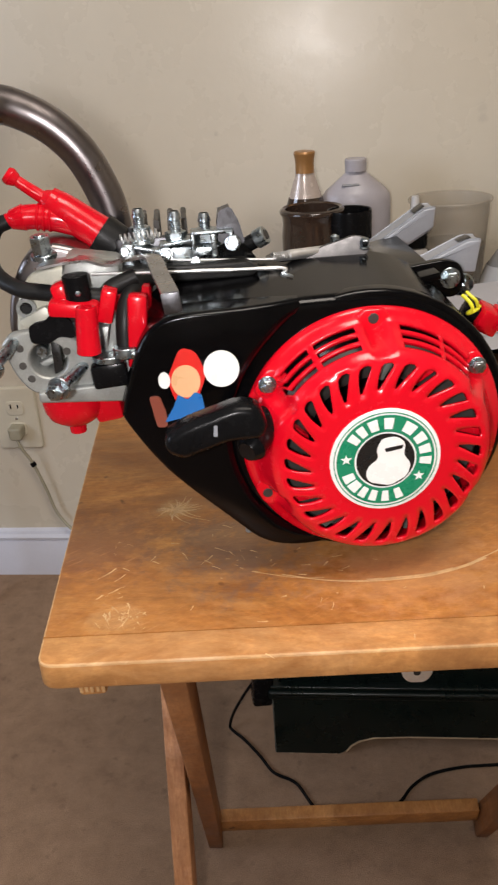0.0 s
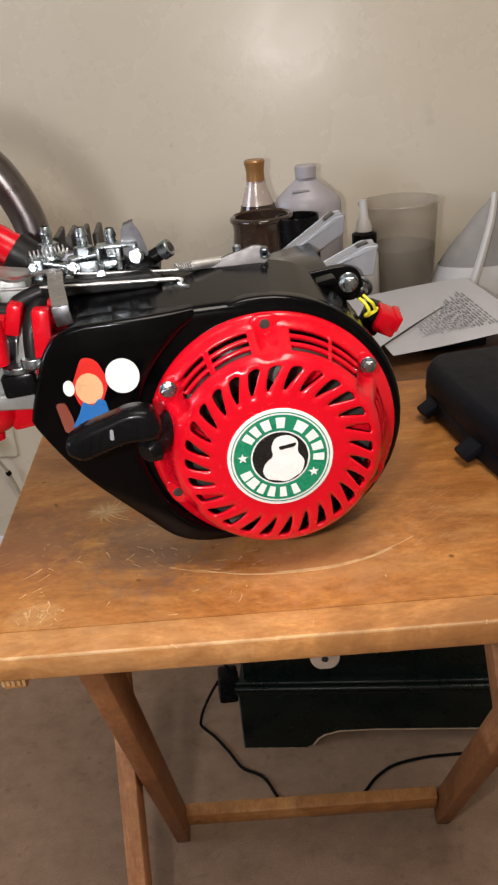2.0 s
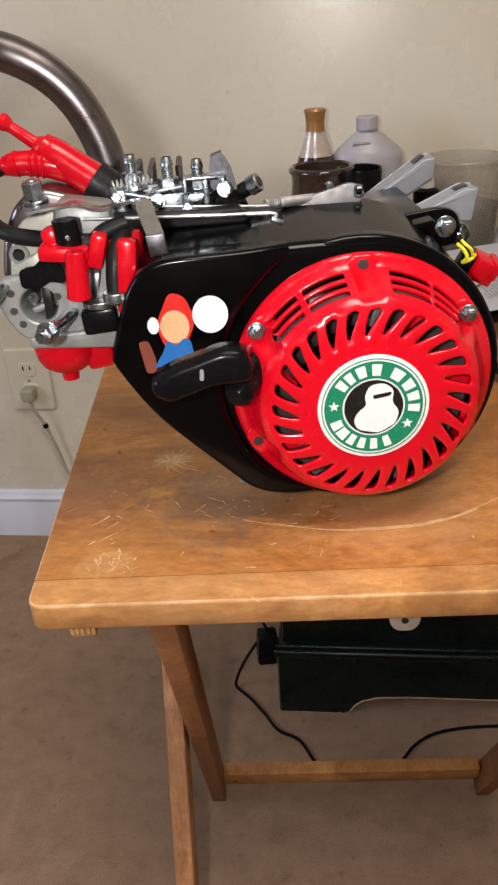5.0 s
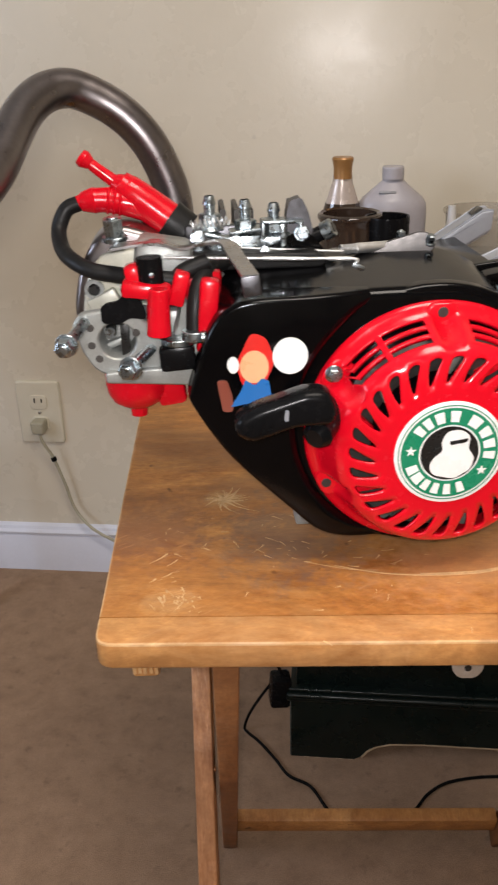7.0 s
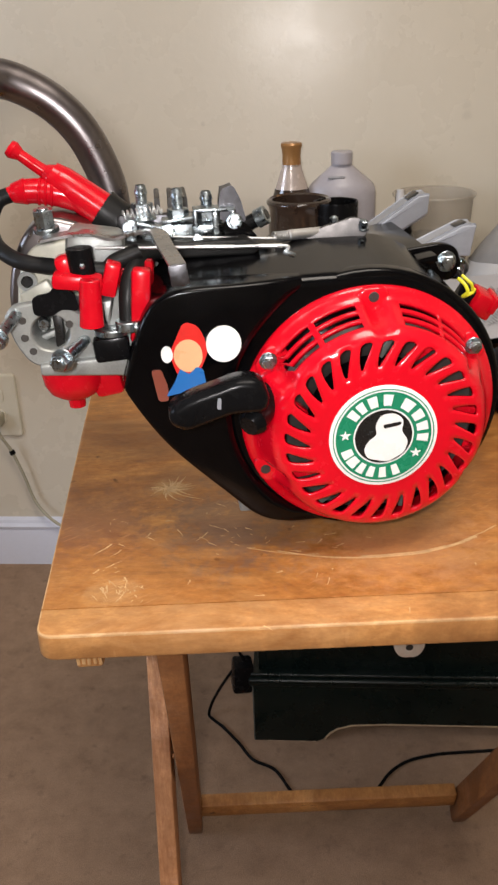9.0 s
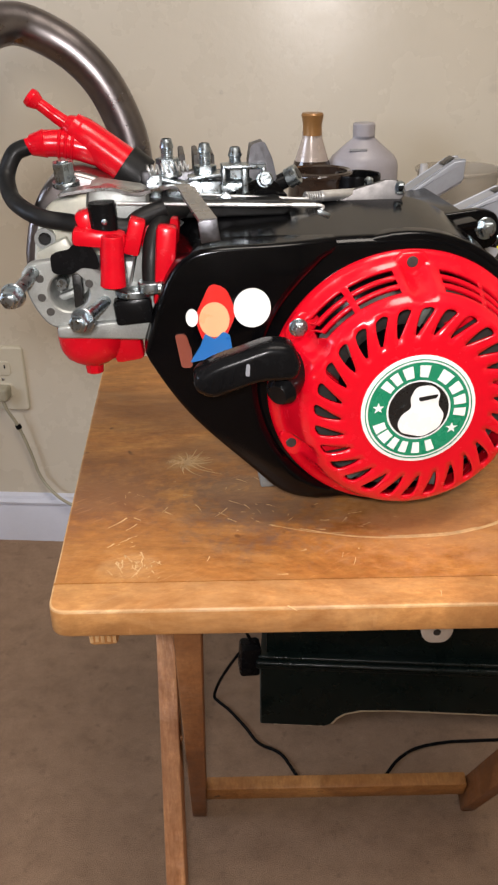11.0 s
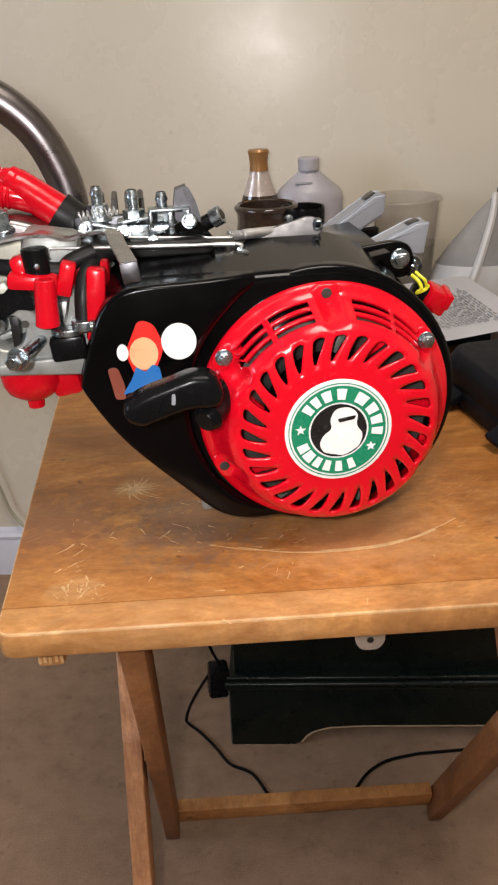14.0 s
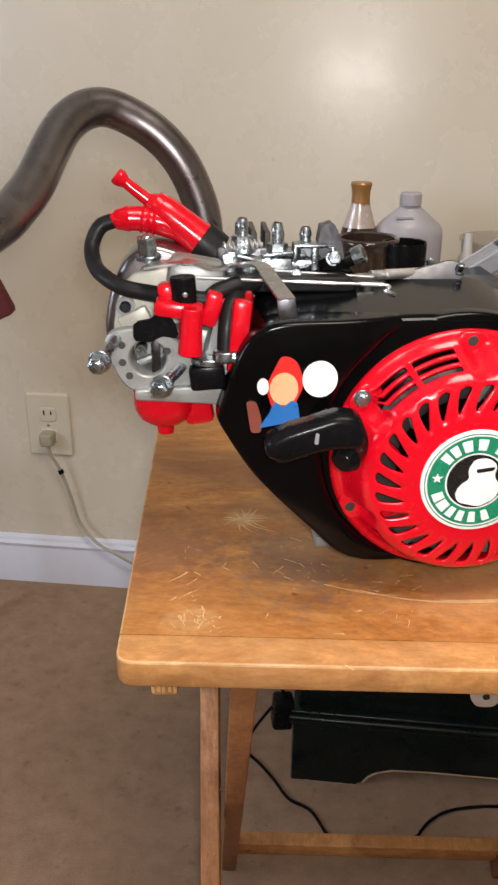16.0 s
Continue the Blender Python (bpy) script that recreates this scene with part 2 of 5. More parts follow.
def wall_paint():
    m, t, p = nodes_of("satin_cream_wall_paint")
    v = coords(t)
    big, mid, fine = noise_node(t, v, 1.6, 3.0), noise_node(t, v, 7.0, 5.0, 0.65), noise_node(t, v, 90.0, 3.0)
    c = ramp(t, big, [(0.3, (0.585, 0.525, 0.42)), (0.7, (0.665, 0.602, 0.49))])
    c = mix(t, ramp(t, mid, [(0.55, grey(0)), (0.85, grey(0.2))]), c, (0.53, 0.475, 0.37))
    for centre, radius, amount in (((0.724, 0.012, 0.851), 0.009, 0.13), ((0.723, 0.012, 0.868), 0.009, 0.10), ((0.3, 0.012, 0.85), 0.004, 0.2)):
        c = mix(t, mix(t, 1.0, spot(t, v, centre, radius, radius * 2.0, 60.0), grey(amount), "MULTIPLY"), c, (0.16, 0.14, 0.13))
    t.links.new(c, p.inputs["Base Color"])
    t.links.new(ramp(t, mid, [(0.3, grey(0.23)), (0.7, grey(0.33))]), p.inputs["Roughness"])
    s = t.nodes.new("ShaderNodeMath")
    s.operation = "MULTIPLY_ADD"
    s.inputs[1].default_value = 0.35
    t.links.new(fine, s.inputs[0])
    t.links.new(mid, s.inputs[2])
    bump(t, p, s.outputs[0], 0.09, 0.006)
    return m


def carpet_mat():
    m, t, p = nodes_of("brown_carpet_pile")
    v = coords(t)
    a, b, c3 = noise_node(t, v, 4.5, 6.0, 0.7), noise_node(t, v, 26.0, 5.0, 0.7), noise_node(t, v, 650.0, 2.0)
    c = ramp(t, a, [(0.3, (0.207, 0.129, 0.080)), (0.7, (0.364, 0.235, 0.153))])
    c = mix(t, 0.6, c, ramp(t, b, [(0.32, (0.152, 0.093, 0.057)), (0.68, (0.392, 0.258, 0.168))]))
    c = mix(t, 0.4, c, ramp(t, c3, [(0.3, (0.165, 0.104, 0.063)), (0.7, (0.398, 0.262, 0.172))]))
    specks = noise_node(t, v, 46.0, 3.0, 0.6)
    c = mix(t, ramp(t, specks, [(0.60, grey(0)), (0.74, grey(0.45))]), c, (0.127, 0.080, 0.053))
    stains = noise_node(t, v, 13.0, 3.0, 0.5)
    c = mix(t, ramp(t, stains, [(0.64, grey(0)), (0.80, grey(0.6))]), c, (0.117, 0.072, 0.046))
    t.links.new(c, p.inputs["Base Color"])
    p.inputs["Roughness"].default_value = 0.95
    p.inputs["Specular IOR Level"].default_value = 0.1
    bump(t, p, c3, 0.35, 0.003)
    return m


def clear_plastic(name, color, rough, alpha):
    """Thin cloudy plastic: part of the light goes straight on."""
    m, t, p = nodes_of(name)
    n = noise_node(t, coords(t), 30.0, 4.0)
    t.links.new(ramp(t, n, [(0.3, tuple(c * 0.8 for c in color)), (0.7, color)]), p.inputs["Base Color"])
    p.inputs["Roughness"].default_value, p.inputs["Alpha"].default_value = rough, alpha
    return m


WALL = wall_paint()
CARPET = carpet_mat()
CUP = clear_plastic("cloudy_cup_plastic", (0.46, 0.405, 0.33), 0.3, 0.36)
MESH = clear_plastic("sheer_white_mesh", (0.40, 0.385, 0.375), 0.7, 0.6)
SKIRTING = surface("white_skirting_paint", (0.64, 0.65, 0.72), 0.4, 0.0, 0.06, 8, 200, 0.05, dirt=(0.50, 0.49, 0.50))
CEILING = surface("white_ceiling_paint", (0.75, 0.74, 0.70), 0.85, 0.0, 0.05, 4, 200, 0.1)
PLATE = surface("ivory_plate_plastic", (0.62, 0.57, 0.45), 0.4, 0.0, 0.05, 30, 400, 0.0)


# ---- building helpers ----
def part(name, bm, material, parent=None, label="", sharp=35.0):
    """Links a bmesh as one mesh object under a thing or under a part."""
    mesh = bpy.data.meshes.new(name)
    bm.normal_update()
    bm.to_mesh(mesh)
    bm.free()
    for p in mesh.polygons:
        p.use_smooth = True
    mesh.set_sharp_from_angle(angle=radians(sharp))
    mesh.materials.append(material)
    ob = new(name, mesh)
    ob.parent = parent
    return tagged(ob, label) if label else ob


def thing(name, m, label, category, group="", kind=""):
    ob = new(name)
    ob.empty_display_size = 0.05
    ob.matrix_world = m
    return tagged(ob, label, category, group, kind)


def soften(bm, amount, seg=2, angle=30.0):
    edges = [e for e in bm.edges if e.is_manifold and e.calc_face_angle(0.0) > radians(angle)]
    if amount > 0 and edges:
        bmesh.ops.bevel(bm, geom=edges, offset=amount, segments=seg, profile=0.5, affect="EDGES", clamp_overlap=True)


def join(bm, other):
    tmp = bpy.data.meshes.new("tmp")
    other.to_mesh(tmp)
    other.free()
    bm.from_mesh(tmp)
    bpy.data.meshes.remove(tmp)
    return bm


def box(size, centre=(0, 0, 0), turn=(0, 0, 0), bevel=0.001, seg=2, into=None):
    b = bmesh.new()
    bmesh.ops.create_cube(b, size=1.0, matrix=Matrix.Diagonal((*size, 1)))
    soften(b, bevel, seg)
    bmesh.ops.transform(b, matrix=pose(*centre, *turn), verts=b.verts)
    return join(into, b) if into else b


def align(a, b):
    """The matrix that carries the z axis from a towards b."""
    d = Vector(b) - Vector(a)
    return Matrix.Translation(a) @ d.to_track_quat("Z", "Y").to_matrix().to_4x4(), d.length


def lathe(profile, seg=32, m=Matrix(), into=None, close=True):
    """A turned body about z from (radius, height) pairs."""
    b = bmesh.new()
    rings = []
    for r, z in profile:
        if r < 1e-6:
            rings.append([b.verts.new((0, 0, z))])
        else:
            rings.append([b.verts.new((r * math.cos(2 * math.pi * i / seg), r * math.sin(2 * math.pi * i / seg), z)) for i in range(seg)])
    for a, c in zip(rings, rings[1:]):
        for i in range(seg):
            j = (i + 1) % seg
            q = [a[i % len(a)], a[j % len(a)], c[j % len(c)], c[i % len(c)]]
            q = list(dict.fromkeys(q))
            if len(q) > 2:
                b.faces.new(q)
    if close:
        for ring, flip in ((rings[0], True), (rings[-1], False)):
            if len(ring) > 2:
                b.faces.new(ring[::-1] if flip else ring)
    bmesh.ops.recalc_face_normals(b, faces=b.faces)
    bmesh.ops.transform(b, matrix=m, verts=b.verts)
    return join(into, b) if into else b


def rod(a, b, r, r2=None, seg=20, bevel=0.0005, into=None):
    m, length = align(a, b)
    r2 = r if r2 is None else r2
    e = min(bevel, r * 0.4, length * 0.3)
    return lathe([(0, 0), (r - e, 0), (r, e), (r2, length - e), (r2 - e, length), (0, length)], seg, m, into, False)


def smooth_path(points, steps=8):
    """Catmull-Rom through the points."""
    p = [Vector(q) for q in points]
    p = [p[0] * 2 - p[1], *p, p[-1] * 2 - p[-2]]
    out = []
    for i in range(1, len(p) - 2):
        for s in range(steps):
            t = s / steps
            out.append(0.5 * (2 * p[i] + (p[i + 1] - p[i - 1]) * t + (2 * p[i - 1] - 5 * p[i] + 4 * p[i + 1] - p[i + 2]) * t * t
                              + (3 * p[i] - p[i - 1] - 3 * p[i + 1] + p[i + 2]) * t ** 3))
    return [*out, p[-2]]


def tube(points, r, seg=16, steps=8, into=None, hollow=0.0):
    """A round tube along a smooth path; r is a number or one for each end."""
    path = smooth_path(points, steps)
    b = bmesh.new()
    rings, side = [], None
    n = len(path)
    for i, c in enumerate(path):
        d = (path[min(i + 1, n - 1)] - path[max(i - 1, 0)]).normalized()
        side = d.orthogonal() if side is None else side - d * side.dot(d)
        side.normalize()
        up = d.cross(side)
        rr = r if not isinstance(r, tuple) else r[0] + (r[1] - r[0]) * i / (n - 1)
        rings.append([b.verts.new(c + (side * math.cos(2 * math.pi * k / seg) + up * math.sin(2 * math.pi * k / seg)) * rr) for k in range(seg)])
    for a, c in zip(rings, rings[1:]):
        for k in range(seg):
            b.faces.new((a[k], a[(k + 1) % seg], c[(k + 1) % seg], c[k]))
    for ring in (rings[0], rings[-1]):
        f = b.faces.new(ring)
        if hollow:
            inner = bmesh.ops.inset_region(b, faces=[f], thickness=hollow)
            bmesh.ops.translate(b, verts=f.verts, vec=(path[len(path) // 2] - f.calc_center_median()).normalized() * 0.0)
    bmesh.ops.recalc_face_normals(b, faces=b.faces)
    return join(into, b) if into else b


def inset_loop(loop, d):
    """A closed 2D outline moved inwards by d (counter-clockwise outlines)."""
    n, out = len(loop), []
    for i in range(n):
        a, p, c = Vector(loop[i - 1]), Vector(loop[i]), Vector(loop[(i + 1) % n])
        t = ((p - a).normalized() + (c - p).normalized()).normalized()
        out.append(p + Vector((-t.y, t.x)) * d)
    return out


def slab(outline, d0, d1, fillet=0.0, m=Matrix(), into=None, back=0.0, steps=4):
    """A plate with the outline in x and z, its front at y = d0 and its back at y = d1, with a rounded front edge."""
    b = bmesh.new()
    loops = []
    if fillet:
        for k in range(steps + 1):
            a = math.pi / 2 * k / steps
            loops.append((inset_loop(outline, fillet * (1 - math.sin(a))), d0 + fillet * (1 - math.cos(a))))
    else:
        loops.append((outline, d0))
    if back:
        for k in range(steps + 1):
            a = math.pi / 2 * k / steps
            loops.append((inset_loop(outline, back * (1 - math.cos(a))), d1 - back * (1 - math.sin(a))))
    else:
        loops.append((outline, d1))
    rings = [[b.verts.new((p[0], d, p[1])) for p in lp] for lp, d in loops]
    n = len(outline)
    for a, c in zip(rings, rings[1:]):
        for i in range(n):
            b.faces.new((a[i], a[(i + 1) % n], c[(i + 1) % n], c[i]))
    b.faces.new(rings[0][::-1])
    b.faces.new(rings[-1])
    bmesh.ops.recalc_face_normals(b, faces=b.faces)
    bmesh.ops.transform(b, matrix=m, verts=b.verts)
    return join(into, b) if into else b


def arc(cx, cz, r, a0, a1, n):
    return [(cx + r * math.cos(radians(a0 + (a1 - a0) * i / n)), cz + r * math.sin(radians(a0 + (a1 - a0) * i / n))) for i in range(n + 1)]


def round_outline(points, r, n=5):
    """A closed outline with its corners rounded."""
    out = []
    for i, p in enumerate(points):
        a, p, c = Vector(points[i - 1]), Vector(p), Vector(points[(i + 1) % len(points)])
        u, v = (a - p), (c - p)
        k = min(r, u.length * 0.45, v.length * 0.45)
        s, e = p + u.normalized() * k, p + v.normalized() * k
        for j in range(n + 1):
            t = j / n
            out.append(tuple(s * (1 - t) ** 2 + p * 2 * t * (1 - t) + e * t * t))
    return out


def dense(points, step):
    out = []
    for i, p in enumerate(points):
        p, q = Vector(p), Vector(points[(i + 1) % len(points)])
        n = max(1, int((q - p).length / step))
        out += [tuple(p.lerp(q, j / n)) for j in range(n)]
    return out


def hexagon(a, b, r, into=None, bevel=0.0006):
    m, length = align(a, b)
    e = min(bevel, length * 0.3)
    return lathe([(0, 0), (r, 0), (r, length - e), (r - e * 1.5, length), (0, length)], 6, m, into, False)


def hex_bolt(a, b, r, washer=1.7, into=None):
    """A flanged hex bolt whose head points from a to b."""
    a, b = Vector(a), Vector(b)
    d = (b - a)
    bm = rod(a, a + d * 0.22, r * washer, seg=24, into=into)
    bm = hexagon(a + d * 0.2, b, r * 1.12, bm)
    return rod(a + d * 0.9, b + d * 0.06, r * 0.62, seg=16, into=bm)


def coil(a, b, r, turns, wire, into=None):
    m, length = align(a, b)
    pts = []
    n = turns * 10
    for i in range(n + 1):
        t = i / n
        pts.append(m @ Vector((r * math.cos(2 * math.pi * turns * t), r * math.sin(2 * math.pi * turns * t), length * t)))
    return tube(pts, wire, 6, 1, into)


# ---- room ----
floor = part("floor", box((4.2, 4.6, 0.06), (0.1, -0.25, -0.03), bevel=0), CARPET)
tagged(floor, "brown short-pile carpet with faint dark stains", "floor", kind="structure")
tagged(part("ceiling", box((4.4, 4.8, 0.06), (0.1, -0.25, 2.43), bevel=0), CEILING), "plain white painted ceiling", "ceiling", kind="structure")

WALL_AT = pose(-0.362, 1.478, 0, 0, 0, -5.0)      # the far wall runs a little askew
wall_north = part("wall_north", box((4.6, 0.12, 2.4), (0.4, 0.072, 1.2), bevel=0), WALL)
wall_north.matrix_world = WALL_AT
tagged(wall_north, "satin cream painted wall with scuffs", "wall", kind="structure")
for name, size, at in (("wall_east", (0.1, 4.8, 2.4), (2.15, -0.25, 1.2)), ("wall_south", (4.4, 0.1, 2.4), (0.1, -2.5, 1.2))):
    tagged(part(name, box(size, at, bevel=0), WALL), "plain cream painted wall", "wall", kind="structure")
west = box((0.1, 2.05, 2.4), (-2.05, -1.525, 1.2), bevel=0)
box((0.1, 1.5, 2.4), (-2.05, 1.35, 1.2), bevel=0, into=west)
box((0.1, 1.1, 0.9), (-2.05, 0.05, 0.45), bevel=0, into=west)
box((0.1, 1.1, 0.4), (-2.05, 0.05, 2.2), bevel=0, into=west)
tagged(part("wall_west", west, WALL), "cream painted wall with a window opening", "wall", kind="structure")
window = tagged(new("window_1"), "white framed window letting in cool daylight", "window", kind="structure")
fr = box((0.06, 1.1, 0.05), (-2.05, 0.05, 0.925))
for s, c in (((0.06, 1.1, 0.05), (-2.05, 0.05, 1.975)), ((0.06, 0.05, 1.0), (-2.05, -0.475, 1.45)), ((0.06, 0.05, 1.0), (-2.05, 0.575, 1.45))):
    box(s, c, into=fr)
part("window_frame", fr, SKIRTING, window)

profile = [(0.0, 0.0), (-0.014, 0.0), (-0.014, 0.0791), (-0.012, 0.0843), (-0.016, 0.0869), (-0.017, 0.092), (-0.01, 0.0963), (-0.008, 0.1023), (-0.004, 0.1049), (0.0, 0.1066)]
bb = bmesh.new()
rings = [[bb.verts.new((x, 0.012 + y, z)) for y, z in profile] for x in (-1.9, 2.7)]
for i in range(len(profile)):
    j = (i + 1) % len(profile)
    bb.faces.new((rings[0][i], rings[0][j], rings[1][j], rings[1][i]))
bb.faces.new(rings[0])
bb.faces.new(rings[1][::-1])
bmesh.ops.recalc_face_normals(bb, faces=bb.faces)
baseboard = part("baseboard", bb, SKIRTING, sharp=25)
baseboard.matrix_world = WALL_AT
tagged(baseboard, "white painted moulded skirting board with scuffs", "baseboard", kind="structure")

# wall socket with its plug and cord
socket = thing("wall_socket", WALL_AT @ pose(-0.125, 0.0115, 0.355), "ivory double wall socket with a plugged-in cord", "socket")
part("plate", slab(round_outline([(-0.043, -0.064), (0.043, -0.064), (0.043, 0.064), (-0.043, 0.064)], 0.008), -0.007, 0.0, 0.004), PLATE, socket)
for z in (0.022, -0.022):
    part("outlet", slab(round_outline([(-0.017, z - 0.014), (0.017, z - 0.014), (0.017, z + 0.014), (-0.017, z + 0.014)], 0.009), -0.009, -0.006, 0.001), PLATE, socket)
# black strips stand for the shade in the plug openings
slots = box((0.0025, 0.002, 0.009), (-0.007, -0.0092, 0.026), bevel=0)
box((0.0025, 0.002, 0.007), (0.007, -0.0092, 0.026), bevel=0, into=slots)
part("slot", slots, INK, socket)
part("screw", rod((0, -0.0065, 0), (0, -0.0085, 0), 0.003), STEEL, socket)
plug = part("plug", slab(round_outline([(-0.012, -0.036), (0.012, -0.036), (0.014, -0.01), (-0.014, -0.01)], 0.006), -0.034, -0.008, 0.005), CORD, socket)
part("cord", tube([(0.0, -0.026, -0.032), (0.006, -0.026, -0.055), (0.020, -0.02, -0.09), (0.036, -0.016, -0.15), (0.050, -0.016, -0.205),
                   (0.085, -0.03, -0.24), (0.13, -0.035, -0.265), (0.2, -0.04, -0.30), (0.32, -0.07, -0.345)], 0.0032, 10), CORD, socket)
part("cord_clip", rod((0.0195, -0.02, -0.088), (0.0225, -0.02, -0.096), 0.0055), BLACK_PLASTIC, socket)


# ---- folding table ----
TOP, FRONT, BACK, LEFT, RIGHT = 0.634, 0.428, 0.866, -0.166, 0.318
table = thing("folding_table", pose(0.076, 0.647, 0), "worn varnished wooden folding tray table with crossed legs", "table")


def local(x, y, z):
    return (x - 0.076 - 0.055 * (y - 0.56), y - 0.647, z)      # sheared a little to fit the camera's view


def boards():
    cuts = [FRONT - 0.647, FRONT - 0.647 + 0.029, BACK - 0.647]
    l, r = LEFT - 0.076, RIGHT - 0.076
    for i, (a, c) in enumerate(zip(cuts, cuts[1:])):
        g = 0.0006
        pts = [(l, a + (g if i else 0)), (r, a + (g if i else 0)), (r, c - (g if i < 1 else 0)), (l, c - (g if i < 1 else 0))]
        radii = {0: (0.0125, 0.0125, 0.0008, 0.0008), 1: (0.0008, 0.0008, 0.0125, 0.0125)}[i]
        out = []
        for k in range(4):
            a2, p, c2 = Vector(pts[k - 1]), Vector(pts[k]), Vector(pts[(k + 1) % 4])
            s, e = p + (a2 - p).normalized() * radii[k], p + (c2 - p).normalized() * radii[k]
            for j in range(7):
                t = j / 6
                out.append(tuple(s * (1 - t) ** 2 + p * 2 * t * (1 - t) + e * t * t))
        b = bmesh.new()
        rows = []
        for ins, z in ((0.0015, TOP), (0.0004, TOP - 0.0006), (0, TOP - 0.0018), (0, TOP - 0.0178), (0.0012, TOP - 0.0198), (0.003, TOP - 0.0206)):
            loop = inset_loop(out, 0.0) if ins == 0 else inset_loop(out, ins)
            # the glued joints stay closed
            fixed = []
            for q, o in zip(loop, out):
                y = q[1]
                if i and abs(o[1] - pts[0][1]) < 0.001:
                    y = o[1] + ins * 0.0
                if i < 1 and abs(o[1] - pts[2][1]) < 0.001:
                    y = o[1] - ins * 0.0
                fixed.append((q[0], y))
            # the boards take the same shear as the legs
            rows.append([b.verts.new((q[0] - 0.055 * (q[1] + 0.087), q[1], z)) for q in fixed])
        n = len(out)
        for p, q in zip(rows, rows[1:]):
            for k in range(n):
                b.faces.new((p[k], q[k], q[(k + 1) % n], p[(k + 1) % n]))
        b.faces.new(rows[0])
        b.faces.new(rows[-1][::-1])
        bmesh.ops.recalc_face_normals(b, faces=b.faces)
        b.faces.ensure_lookup_table()
        for k, f in enumerate(b.faces):
            seam = abs(f.calc_center_median().y - cuts[1]) < 0.002
            f.material_index = 0 if seam else (1 if k < 2 * n else (2 if k < 4 * n else 0))
        ob = part("board", b, TABLE_WOOD if i else EDGE_WOOD, table)
        ob.data.materials.append(WORN_EDGE)
        ob.data.materials.append(EDGE_WOOD)


boards()


def bar(a, b, w, t, material, name, label="", flat=(1, 0, 0)):
    """A sawn bar from a to b, w wide across and t thick along `flat`."""
    a, b = Vector(a), Vector(b)
    d = b - a
    u = Vector(flat)
    v = d.normalized().cross(u).normalized()
    u = v.cross(d.normalized())
    rot = Matrix((u, v, d.normalized())).transposed().to_4x4()
    ob = part(name, box((t, w, d.length), (0, 0, 0), bevel=0.0025), material, table, label)
    ob.matrix_local = Matrix.Translation((a + b) / 2) @ rot
    return ob


for x, s in ((-0.091, -1), (0.268, 1)):
    bar(local(x + 0.010, 0.462, TOP - 0.0225), local(x, 0.817, 0.0095), 0.036, 0.019, LEG_WOOD, "leg")
    bar(local(x + s * 0.0222 + 0.002, 0.822, TOP - 0.0225), local(x + s * 0.0215 + 0.003, 0.466, 0.0095), 0.036, 0.0190, PALE_LEG if s < 0 else LEG_WOOD, "leg")
    part("pivot_pin", rod(local(x + s * 0.008, 0.642, 0.308), local(x + s * 0.0280, 0.642, 0.308), 0.003), LEG_WOOD, table)
bar(local(-0.0865, 0.803, 0.052), local(0.2585, 0.803, 0.052), 0.030, 0.018, EDGE_WOOD, "stretcher", flat=(0, 1, 0.3))
bar(local(-0.136, 0.447, TOP - 0.0316), local(-0.136, 0.845, TOP - 0.0316), 0.0220, 0.0185, EDGE_WOOD, "cleat", "pale end-grain cleat under the top")
ribs = bmesh.new()
for i in range(5):
    box((0.0024, 0.0024, 0.0150 - 0.0012 * (i % 2)), (-0.0076 + 0.0038 * i, 0, 0), (0, 2.0 * (i % 3 - 1), 0), 0.0003, into=ribs)
ribs = part("end_rib", ribs, WORN_EDGE, table, "pale ribs of bare end grain")
ribs.location = local(-0.1362, 0.4468, TOP - 0.0316)
bar(local(0.300, 0.4535, TOP - 0.0310), local(0.300, 0.845, TOP - 0.0310), 0.0205, 0.032, LEG_WOOD, "cleat")
catch = slab(round_outline([(-0.0108, -0.026), (-0.006, -0.0325), (0.006, -0.0325), (0.0108, -0.026), (0.0120, 0.013), (-0.0120, 0.013)], 0.008), -0.001, 0.001, 0.0004)
# black disc standing for the shade in the screw's opening
hole = rod((0.0, -0.0014, -0.0235), (0.0, -0.0009, -0.0235), 0.0026)
holder = part("metal_catch", catch, WIRE, table, "zinc-plated metal catch")
holder.location = local(0.088, 0.468, TOP - 0.0300)
part("screw_hole_disc", hole, INK, holder)


# old gouges in the varnish: one long arc and a few strays
def gouge(points, r, name="scratch"):
    b = tube([local(x, y, TOP) for x, y in points], r, 8, 5)
    for v in b.verts:
        v.co.z = TOP + (v.co.z - TOP) * 0.12 + 0.0001
    return part(name, b, SCRATCH, table)


gouge([(0.000, 0.517), (0.027, 0.508), (0.047, 0.5045), (0.066, 0.5035), (0.088, 0.5045), (0.106, 0.507), (0.132, 0.516), (0.150, 0.526)], (0.0006, 0.0016))
gouge([(0.060, 0.5052), (0.080, 0.506), (0.104, 0.5085), (0.124, 0.5145)], (0.0010, 0.0006))
gouge([(0.150, 0.527), (0.160, 0.533), (0.170, 0.540)], 0.0005)
gouge([(-0.02, 0.522), (0.01, 0.512), (0.03, 0.5105)], 0.0004)
gouge([(0.240, 0.551), (0.247, 0.556), (0.249, 0.563)], 0.0004)
gouge([(0.243, 0.560), (0.250, 0.557), (0.256, 0.560)], 0.0004)
rnd = random.Random(11)
